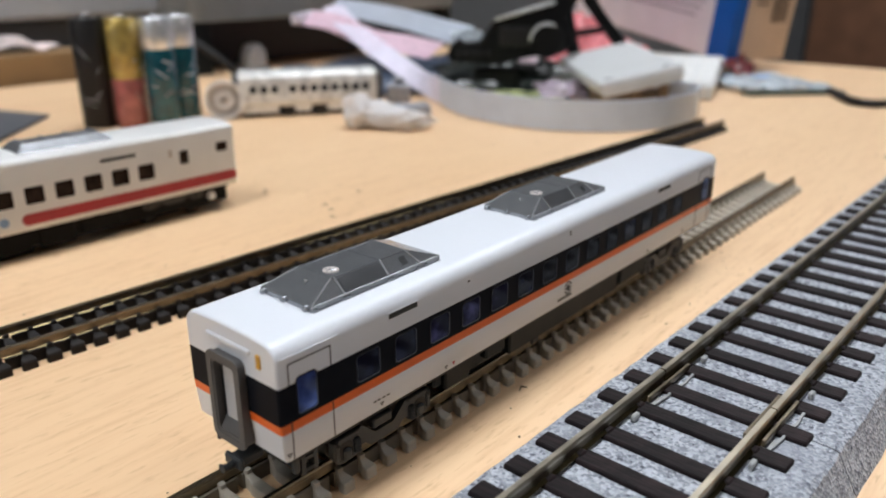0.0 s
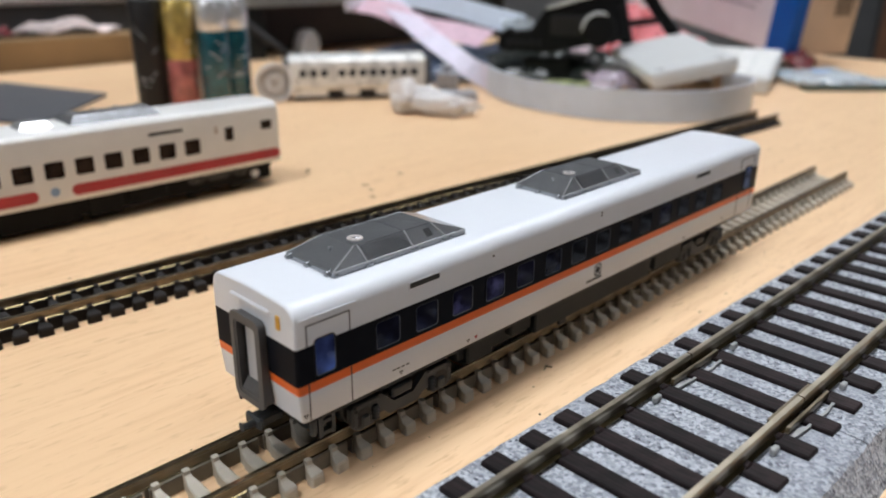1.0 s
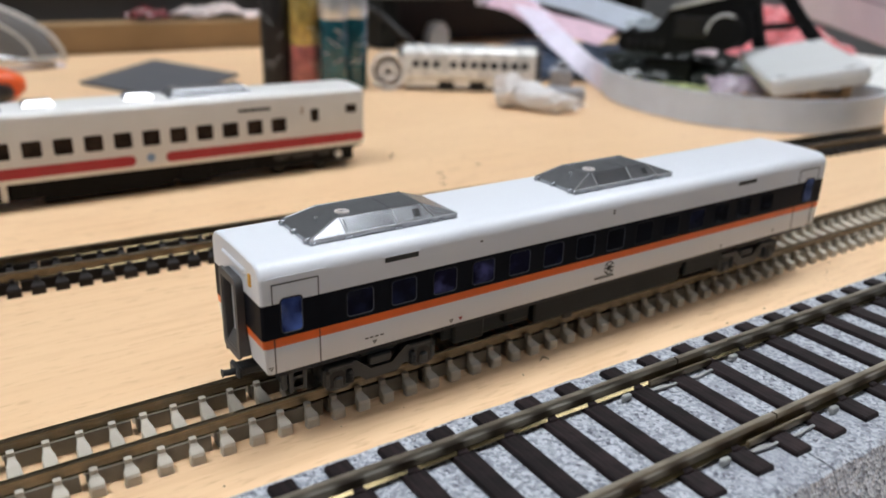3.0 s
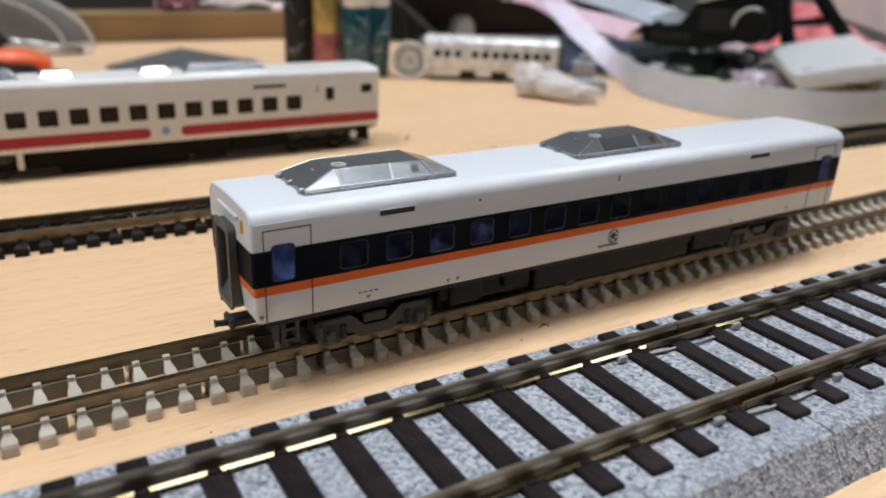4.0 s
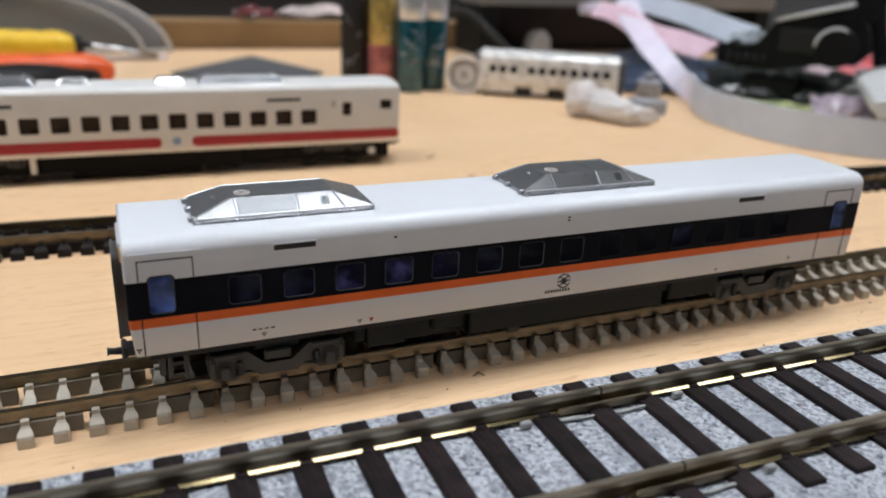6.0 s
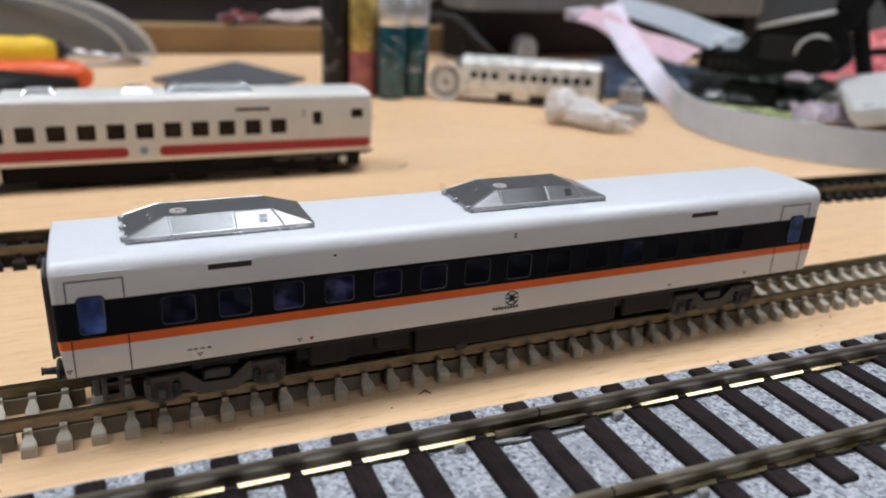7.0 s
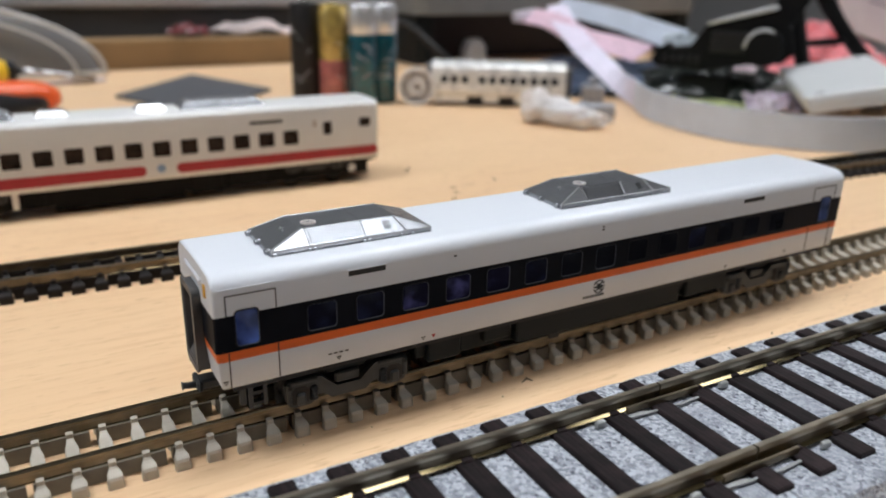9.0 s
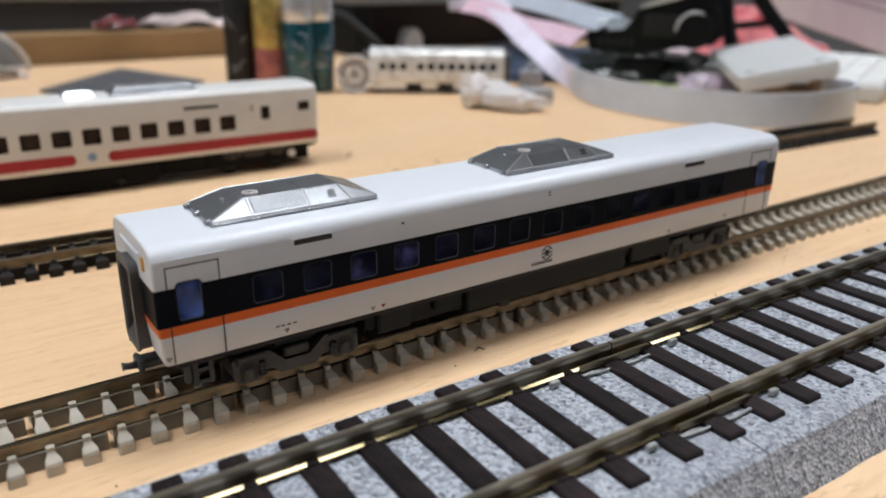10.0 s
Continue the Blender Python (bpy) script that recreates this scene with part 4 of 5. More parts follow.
def far_coach():
    t = thing("model_coach", -41.5, 133, 0, -0.6, label="cream model railway coach with red stripe and small dark windows", category="model train")
    L, w = 138.5, 9.6
    prof = coach_profile(w, 7.6, (9.0, 12.0), 24.4, 26.4, 2.0, 0.4)
    bm = bmesh.new(); shell(bm, L, prof, 0.7, lambda z: 0)
    part("body", bm, [M_CREAM], t, "cream painted body")
    for s in (-1, 1):
        for x0, x1 in ((1.2, 66.3), (74.6, 138.2)):
            bm = bmesh.new(); prism(bm, round_rect(x0, x1, 8.9, 11.9, 1.4), *sorted((s * (w - 0.2), s * (w + 0.05))), "y")
            part("red_stripe", bm, M_RED, t, "red waistline stripe with rounded end")
        bm = bmesh.new(); prism(bm, disc_pts(70.4, 10.8, 1.2, 14), *sorted((s * (w - 0.2), s * (w + 0.05))), "y")
        part("emblem", bm, plain("pale_blue_mark", (0.25, 0.38, 0.60), 0.4), t, "small round blue emblem")
        for k in range(13):
            x = 15.4 + 7.61 * k
            bm = bmesh.new(); prism(bm, round_rect(x, x + 4.8, 14.2, 18.6, 0.5), *sorted((s * (w - 0.3), s * (w + 0.06))), "y")
            part("window", bm, M_PANE_FAR, t, "small dark window")
        for x0, x1, z0, z1 in ((3.3, 6.6, 14.4, 19.0), (119.7, 122.5, 16.5, 20.5), (131.9, 135.7, 18.2, 21.0)):
            bm = bmesh.new(); prism(bm, round_rect(x0, x1, z0, z1, 0.4), *sorted((s * (w - 0.3), s * (w + 0.06))), "y")
            part("window", bm, M_PANE_FAR, t, "small dark window")
        for x0 in (19.6, 96.6):
            slit(t, "vent", x0, x0 + 10, 21.3, 22.2, w + 0.02, s, M_LINE, "narrow black ventilation slot")
        for x0 in (12.2, 116.4):
            slit(t, "number_bar", x0, x0 + 1.0, 19.3, 20.1, w, s, M_TAN_MARK, "faint brown number bar")
            slit(t, "number_bar", x0, x0 + 1.0, 20.5, 21.1, w, s, M_TAN_MARK)
    for x0, x1, wd, m in ((11.5, 36, 5.8, M_GUNMETAL), (40, 49.5, 3.8, M_HATCH), (65.6, 75, 3.8, M_HATCH), (77.5, 103.5, 5.8, M_GUNMETAL)):
        low = m is M_HATCH
        bm = bmesh.new()
        b0 = [bm.verts.new((x, y, 25.7)) for x, y in ((x0, -wd), (x1, -wd), (x1, wd), (x0, wd))]
        h, ins = (27.75, 1.6) if low else (28.2, 2.2)
        b1 = [bm.verts.new((x, y, h)) for x, y in ((x0 + ins, -wd + ins), (x1 - ins, -wd + ins), (x1 - ins, wd - ins), (x0 + ins, wd - ins))]
        for i in range(4):
            bm.faces.new((b0[i], b0[(i + 1) % 4], b1[(i + 1) % 4], b1[i]))
        bm.faces.new(b1); bm.faces.new(b0[::-1]); bevelled(bm, 0.25, 2)
        u = part("roof_fitting", bm, m, t, "bright silver roof hatch" if low else "silver roof ventilator")
        if not low:
            for k in range(4):
                xx = x0 + 3.5 + (x1 - x0 - 7) * k / 3
                bm = bmesh.new(); box(bm, xx - 0.4, xx + 0.4, -wd + 2.3, wd - 2.3, 28.0, 28.55); bevelled(bm, 0.15, 1)
                part("rib", bm, M_BRIGHT, u)
    gangway(t, 0, -1.8, 8, 21.6, 3.2); gangway(t, L, 1.8, 8, 21.6, 3.2)
    coupler(t, 0, -1, 5.2); coupler(t, L, 1, 5.2)
    bm = bmesh.new(); box(bm, 3, L - 3, -7.4, 7.4, 2.4, 8.0)
    part("chassis", bm, M_UNDER, t)
    for x0, x1, z0 in ((34, 40, 3.0), (78.5, 88, 1.6), (89.5, 101, 2.6)):
        bm = bmesh.new(); box(bm, x0, x1, -7.9, 7.9, z0, 7.6); bevelled(bm, 0.4, 1)
        part("underfloor_box", bm, M_UNDER, t, "black underfloor equipment box")
    bm = bmesh.new(); box(bm, 42, 77, -7.2, 7.2, 1.0, 7.6); bevelled(bm, 0.4, 1)
    part("underfloor_box", bm, M_UNDER, t, "black underfloor skirt box")
    bm = bmesh.new(); box(bm, 31.8, 33.4, -8.6, -7.2, 2.8, 7.4); bevelled(bm, 0.3, 1)
    part("pipe", bm, M_CREAM, t, "short cream pipe under the body")
    bm = bmesh.new(); tube(bm, [(129.7, -6.4, 4.6), (129.7, -8.2, 4.6), (129.7, -8.4, 4.6)], [1.3, 1.3, 1.0], 12)
    part("cap", bm, M_WHITE, t, "round white cap on the underframe")
    for xc in (21, 117.5):
        bogie(t, xc, 0.0)
    for o in t.children:
        if o.name.startswith("bogie"):
            o.location.z = 0.25 * MM
            o.scale = (1, 1, 0.9)


def silver_coach():
    t = thing("model_coach", 245, 212, 0, 146.5, label="small unpainted silver-white model coach body with dark windows", category="model train")
    L, w = 68.0, 9.0
    prof = coach_profile(w, 5.4, (8.0,), 18.0, 22.3, 5.0, 0.9)
    bm = bmesh.new(); shell(bm, L, prof, 0.6, lambda z: 0)
    part("body", bm, [M_SILVER], t)
    for s in (-1, 1):
        for k in range(11):
            x = 4 + 5.2 * k + (3.6 if k > 7 else 0)
            bm = bmesh.new(); prism(bm, round_rect(x, x + 3.5, 11.8, 15.2, 0.4), *sorted((s * (w - 0.3), s * (w + 0.06))), "y")
            part("window", bm, M_PANE, t, "small dark window")
        for x0, x1 in ((1, 7.5), (15.5, 25.5), (33.5, 41.5), (49.5, 67)):
            bm = bmesh.new(); box(bm, x0, x1, *sorted((s * 7.6, s * 8.9)), 2.2, 5.6); bevelled(bm, 0.3, 1)
            part("skirt", bm, M_SILVER, t, "pale skirt panel")
        for x0 in (8, 26, 42):
            bm = bmesh.new(); box(bm, x0, x0 + 7, *sorted((s * 5.5, s * 8.3)), 0.3, 5.6); bevelled(bm, 0.4, 1)
            part("underframe_block", bm, M_BLACK, t)
    gangway(t, 0, -2.5, 5, 20, 7.6); gangway(t, L, 2.5, 5, 20, 7.6)
    bm = bmesh.new(); box(bm, 2, L - 2, -5, 5, 0.0, 6.2); bevelled(bm, 0.5, 1)
    part("chassis", bm, M_BLACK, t)


table()
backdrop_furniture()
main_coach()
far_coach()
silver_coach()
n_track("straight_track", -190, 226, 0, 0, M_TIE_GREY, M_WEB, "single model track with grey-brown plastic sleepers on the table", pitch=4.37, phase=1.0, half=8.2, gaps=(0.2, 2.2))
n_track("straight_track", -260, 310, 72, -2.85, M_TIE_BLACK, M_TIE_BLACK, "single model track with black plastic sleepers on the table", pitch=4.5, half=8.1, top=M_RAIL_LIGHT, fat=1.3)
n_track("siding_track", -130, 0, 178, 26, M_TIE_BLACK, M_TIE_BLACK, "short angled model track with black sleepers", x=-40, pitch=4.9)
ho_track()


# ---- things scattered over the table ----
M_RIBBON = plain("grey_ribbon_cable", (0.61, 0.665, 0.755), 0.4, 0, 0.06, 10, 1.0, 0.05)
M_LILAC = plain("pale_lilac_ribbon", (0.80, 0.755, 0.875), 0.45, 0, 0.1, 6, 1.5, 0.1)
M_PINK = plain("pink_striped_ribbon", (0.84, 0.60, 0.70), 0.45, 0, 0.2, 3, 1.0, 0.1)
M_NOTE = plain("yellow_green_paper", (0.66, 0.74, 0.34), 0.7, 0, 0.08, 12, 1.0, 0.05)
M_SCRIB = plain("dark_ink", (0.03, 0.04, 0.03), 0.7, 0, 0.1, 3, 0.6, 0.0)
M_FOILBAG = plain("dark_antistatic_film", (0.060, 0.080, 0.125), 0.3, 0.2, 0.3, 14, 2.0, 0.1)
M_DARKFILM = plain("black_green_film", (0.022, 0.027, 0.024), 0.22, 0.0, 0.5, 14, 2.0, 0.1)
M_RED_BAG = plain("red_bubble_film", (0.82, 0.27, 0.29), 0.16, 0, 0.3, 9, 2.0, 0.1)
M_DKRED = plain("dark_red_pouch", (0.20, 0.045, 0.05), 0.25, 0, 0.3, 8, 2.0, 0.1)
M_CLEAR = clear("cloudy_clear_plastic", (0.95, 0.95, 0.96), 0.2, 0.85)
M_DULL = plain("dull_grey_casting", (0.34, 0.35, 0.38), 0.45, 0.2, 0.2, 3, 0.5, 0.1)
M_FILM_GLINT = plain("white_film_glint", (0.85, 0.86, 0.88), 0.2, 0, 0.05, 3, 0.5, 0.0)
M_OFFCUT = clear("pinkish_white_film", (0.99, 0.955, 0.94), 0.3, 0.36)
M_SPOOL = plain("milky_white_plastic", (0.86, 0.86, 0.87), 0.3, 0, 0.06, 4, 0.6, 0.05)
M_FILM = clear("pale_clear_film", (0.80, 0.88, 0.93), 0.14, 0.45, 0.2, 6)
M_BLUE = plain("blue_print", (0.008, 0.10, 0.42), 0.5, 0, 0.08, 20, 1.0, 0.02, spec=0.2)
M_CARD_W = plain("white_lilac_card", (0.74, 0.70, 0.76), 0.5, 0, 0.05, 15, 1.0, 0.03)
M_PACKET = plain("pale_blue_grey_packet", (0.50, 0.55, 0.62), 0.45, 0, 0.1, 8, 1.0, 0.05)
M_CARD = plain("buff_label_card", (0.58, 0.44, 0.33), 0.55, 0, 0.08, 15, 1.0, 0.03)
M_PRINT = plain("grey_print", (0.34, 0.32, 0.38), 0.6, 0, 0.1, 5, 0.6, 0.0)
M_LID = plain("light_grey_lid", (0.60, 0.61, 0.61), 0.38, 0, 0.05, 10, 0.8, 0.04)
M_TAN = plain("tan_underside", (0.23, 0.16, 0.10), 0.55, 0, 0.2, 5, 0.8, 0.1)
M_KEYS = plain("white_key_plastic", (0.76, 0.76, 0.74), 0.5, 0, 0.05, 5, 0.7, 0.05, 0, 0.05)
M_SHEET = plain("slate_grey_sheet", (0.082, 0.085, 0.094), 0.6, 0, 0.15, 14, 1.5, 0.08)
M_ORG = plain("orange_handle", (0.85, 0.13, 0.03), 0.35, 0, 0.1, 8, 0.8, 0.05)
M_YEL = plain("yellow_handle", (0.85, 0.55, 0.03), 0.4, 0, 0.12, 8, 0.8, 0.08)
M_COVER = clear("grey_clear_cover", (0.42, 0.45, 0.48), 0.2, 0.6, 0.05, 20)
M_TEAL = plain("teal_battery_sleeve", (0.008, 0.085, 0.115), 0.25, 0.3, 0.45, 6, 1.0, 0.02, coat=0.8)
M_GOLD = plain("gold_battery_sleeve", (0.50, 0.36, 0.10), 0.25, 0.5, 0.4, 6, 1.0, 0.02, coat=0.8)
M_BATRED = plain("red_battery_sleeve", (0.40, 0.12, 0.11), 0.3, 0.2, 0.4, 6, 1.0, 0.02, coat=0.8)


def ribbon_cable():
    t = thing("ribbon_cable", 0, 0, 0, label="grey flat ribbon cable standing on edge in a loop", category="cable")
    loop = [(279, 196, 7.1), (268, 180, 7.1), (259, 161, 7.1), (255, 136, 7.1), (257, 113, 7.1), (265, 97, 7.1), (277, 83, 7.1), (291, 75, 7.1), (305, 72, 7.1), (320, 72, 7.1), (336, 76, 7.1), (346, 84, 7.1), (348, 95, 7.1), (342, 104, 7.1), (325, 111, 7.1)]
    c = glide(loop, 8)
    bm = bmesh.new(); strip(bm, c, [(0, 0, 7.0)] * len(c), 0.9)
    part("loop", bm, M_RIBBON, t)
    for k in range(11):
        bm = bmesh.new()
        tube(bm, [(p.x, p.y, 0.85 + 1.25 * k) for p in c], 0.6, 8)
        part("ridge", bm, M_RIBBON, t, "fine lengthwise wire ridge")
    up = glide([(279, 196, 7.1), (288, 218, 9.5), (297, 241, 14.5), (309, 272, 21), (323, 304, 28), (343, 344, 36.5), (362, 372, 42.5)], 8)
    n = len(up)
    bm = bmesh.new()
    strip(bm, up, [Vector((6.3, -4.0, 1.6)).lerp(Vector((0.3, -0.2, 6.9)), max(0.0, 1 - 2.4 * i / n)) for i in range(n)], 0.6)
    rise = part("riser", bm, M_LILAC, t, "pale lilac underside of the twisted ribbon")
    for f in (-0.55, 0.1, 0.7):
        bm = bmesh.new()
        tube(bm, [p + Vector((6.3, -4.0, 1.6)) * f + Vector((-0.5, -0.5, 0.25)) for p in up[len(up) // 2:]], 0.3, 6)
        part("stripe", bm, M_PINK, rise, "faint pink stripe")
    pink = glide([(336, 372, 35), (333, 340, 33.5), (328, 302, 26), (323, 266, 24.5), (319, 234, 22)], 8)
    bm = bmesh.new(); strip(bm, pink, [(4.6, -2.8, 4.6)] * len(pink), 0.6)
    p = part("pink_end", bm, M_PINK, t, "pink striped ribbon end")
    bm = bmesh.new(); box(bm, -11, 11, -3, 3, -3.4, 3.4); bevelled(bm, 0.7, 1)
    part("connector", bm, M_CARD_W, p, "cream plastic connector", at_mm(334, 372, 35.2, 0, -6, 6))
    tail = glide([(362, 372, 42), (358, 334, 40), (353, 292, 36.5), (347, 254, 32), (342, 228, 29.5)], 8)
    bm = bmesh.new(); strip(bm, tail, [(3.6, -2.2, 5.6)] * len(tail), 0.7)
    part("tail", bm, M_RIBBON, t, "pale grey ribbon tail")
    bm = bmesh.new(); crumple(bm, 10, 8, 20, 13, 0.2, 4, 7, 71.0, 3)
    part("tape_wad", bm, M_FILM, t, "shiny clear tape wrapped round the ribbon's end", at_mm(342, 229, 27, 50, 0, -45))


def green_note():
    t = thing("paper_note", 320, 175, 0.8, -51.5, label="yellow-green paper note with dark scribbles inside the cable loop", category="paper")
    bm = bmesh.new(); crumple(bm, 16, 14, 56, 68, 0.2, 2.0, 26, 3.0, 0, 0, 0.3)
    part("sheet", bm, M_NOTE, t)
    r = random.Random(3)
    for k in range(16):
        x, y, w = r.uniform(-14, 12), r.uniform(-24, -2), r.uniform(3, 9)
        bm = bmesh.new(); box(bm, x, x + w, y - 0.7, y + 0.7, 2.6, 2.9)
        part("scribble_bar", bm, M_SCRIB, t, "dark handwriting bar")


def antistatic_bag():
    bm = bmesh.new(); crumple(bm, 32, 32, 146, 138, 0.3, 5, 30, 11.0, 11)
    ob = solo("antistatic_bag", bm, M_FOILBAG, 336, 280, 0, -22, label="crumpled dark slate-blue antistatic bag lying on the table", category="bag")
    bm = bmesh.new(); crumple(bm, 28, 22, 116, 80, 0.3, 4.5, 30, 17.0, 15)
    solo("antistatic_bag", bm, M_DARKFILM, 357, 213, 0, -46, label="small dark shiny film pouch behind the paper note", category="bag")
    bm = bmesh.new(); crumple(bm, 16, 12, 30, 22, 0.3, 4, 9, 27.0, 5)
    solo("film_pouch", bm, clear("lilac_clear_film", (0.80, 0.68, 0.80), 0.12, 0.6, 0.2, 5), 333, 152, 3.5, -40, label="small crumpled lilac clear film pouch beside the grey case", category="bag", rx=12)
    bm = bmesh.new(); prism(bm, [(-16, 0), (14, 8), (15, -7)], 0, 0.4, "z")
    solo("paper_scrap", bm, plain("pale_pink_paper", (0.82, 0.66, 0.70), 0.6, 0, 0.1, 8, 1.0, 0.05), 359, 193, 16.5, 4, label="small pale pink paper scrap lying on the dark pouch", category="paper", rx=35)
    return ob


def phone_clamp():
    t = thing("tripod_clamp", 330.5, 198, 0, -52, label="black plastic mini tripod with clamp lying over the parts", category="tripod")
    bm = bmesh.new()
    prism(bm, [(-1, 41.5), (32, 51), (35, 46), (41, 40), (44, 29), (38, 22.7), (22, 22.5), (0, 16.7), (-10, 17.6), (-26, 18.4), (-28, 22), (-25.8, 27.5), (-20, 30.6), (-18, 27), (-8.8, 28)], -9, 9, "y"); bevelled(bm, 0.9, 2)
    body = part("clamp_body", bm, M_UNDER, t, "black moulded clamp body with hooked lower jaw")
    bm = bmesh.new(); tube(bm, [(-1, -9.1, 41.6), (14, -9.3, 45.9), (31, -9.3, 50.7), (32.5, -7.5, 51)], [0.8, 1.1, 1.1, 0.7], 8)
    part("top_edge", bm, M_LID, body, "pale line along the top edge")
    for k in range(5):
        bm = bmesh.new(); box(bm, -22 + 4.2 * k, -20 + 4.2 * k, -10.2, -8.6, 20.5, 24.5); bevelled(bm, 0.4, 1)
        part("jaw_tooth", bm, M_BLACK, body, "dark grip tooth")
    bm = bmesh.new(); box(bm, 2, 22, -10, -8.4, 27, 38); bevelled(bm, 0.7, 2)
    part("side_panel", bm, M_BLACK, body, "raised dark side panel")
    bm = bmesh.new(); tube(bm, [(28, -18, 31), (28, -17, 31), (28, -9, 31), (28, 6, 31)], [8.6, 9.6, 9.8, 9.8], 28)
    part("knob", bm, M_UNDER, body, "round black tightening knob")
    bm = bmesh.new(); tube(bm, [(28 + 9.0 * math.cos(radians(a)), -17.6, 31 + 9.0 * math.sin(radians(a))) for a in range(60, 200, 14)], [0.3] + [0.75] * 8 + [0.3], 8)
    part("knob_rim", bm, M_LID, body, "pale arc along part of the knob's rim")
    bm = bmesh.new(); box(bm, -12, 14, -6, 7, 0.3, 14); bevelled(bm, 1.0, 1)
    part("foot", bm, M_UNDER, t, "black foot under the clamp")
    for a, b, c in (((34, 22, 82), (43, 34, 44), (54.5, 48.5, 4)), ((37, 42, 84), (64, 54, 44), (84.5, 63, 20))):
        bm = bmesh.new(); tube(bm, glide([a, b, c], 6), [4.6] * 6 + [4.2] * 7, 10)
        part("leg", bm, M_UNDER, t, "black tripod leg")
    bm = bmesh.new(); tube(bm, [(46, 38, 30), (60, 48, 31), (74, 58, 32)], [1.8, 2.3, 1.8], 8)
    part("brace", bm, M_UNDER, t)
    bm = bmesh.new(); prism(bm, [(31, 45), (40, 41), (46, 52), (52, 66), (50, 84), (36, 86), (32, 66)], -2, 12, "y"); bevelled(bm, 1.4, 2)
    part("yoke", bm, M_UNDER, t)


def tilted_lid():
    t = thing("plastic_case", 344.8, 127.9, 0, -45.3, label="light grey plastic case tilted on a tan base", category="case")
    bm = bmesh.new(); box(bm, -13, 17, -35, 34, 0.2, 10.5); bevelled(bm, 0.8, 1)
    base = part("base", bm, M_TAN, t, "tan base block with dark openings")
    for x in (-9, 0, 9):
        bm = bmesh.new(); box(bm, x - 3, x + 3, -35.4, -34.6, 2.0, 6.6)
        part("opening", bm, M_BLACK, base, "dark opening in the base")
    for x in (-15, 1, 15):
        bm = bmesh.new(); box(bm, x - 2.2, x + 2.2, -38, -34.6, 0.3, 12 + 0.21 * x); bevelled(bm, 0.4, 1)
        part("foot", bm, M_TAN, t)
    bm = bmesh.new(); box(bm, -21.4, 21.4, -44.2, 44.2, -6.2, 0); bevelled(bm, 1.3, 3)
    lid = part("lid", bm, M_LID, t, "light grey lid with small dark slots", at_mm(0, 0, 22.3, 2.1, -12.1, 0))
    bm = bmesh.new(); box(bm, -20, 20, -44.5, -43.6, -7.6, -2.4); bevelled(bm, 0.3, 1)
    part("lip", bm, M_LID, lid)
    bm = bmesh.new(); prism(bm, [(-21.8, -39), (-21.1, -39), (-21.1, 39), (-21.8, 39)], -5.2, -1.2, "z")
    part("side_ridge", bm, M_LID, lid)
    for x, y in ((-15, -39), (14, -39), (15, 37)):
        bm = bmesh.new(); box(bm, x - 2, x + 2, y - 0.6, y + 0.6, -0.1, 0.15)
        part("slot", bm, M_LINE, lid)


def key_board():
    t = thing("keypad", 379, 86, 0.4, 18, label="white keypad with rows of low square keys", category="keypad", ry=-5.5)
    bm = bmesh.new(); box(bm, 0, 78, 0, 92, 0.2, 8.2); bevelled(bm, 1.0, 2)
    part("case", bm, M_LID, t, "pale grey case")
    bm = bmesh.new(); box(bm, -5.6, 5.6, -5.1, 5.1, 0, 1.2); bevelled(bm, 0.5, 2)
    me = to_mesh("key", bm, M_KEYS)
    for i in range(6):
        for j in range(8):
            shared("key", me, t, 8.5 + 12.2 * i, 6.6 + 11.2 * j, 8.1)


def red_bag():
    t = thing("bubble_wrap", 462, 232, 0, -22, label="crumpled translucent red bubble wrap heaped behind the keypad", category="packaging")
    bm = bmesh.new(); crumple(bm, 32, 26, 118, 84, 0.3, 9, 16, 23.0, 30)
    part("film", bm, M_RED_BAG, t)
    r = random.Random(5)
    bm = bmesh.new()
    bmesh.ops.create_uvsphere(bm, u_segments=8, v_segments=5, radius=2.2)
    me = to_mesh("bubble", bm, M_RED_BAG)
    for k in range(120):
        u, v = r.uniform(0.08, 0.92), r.uniform(0.05, 0.6)
        z = 4 + 30 * (1 - (2 * u - 1) ** 2) * (1 - (2 * v - 1) ** 2)
        shared("bubble", me, t, (u - 0.5) * 118, (v - 0.5) * 84, z + 1.6)


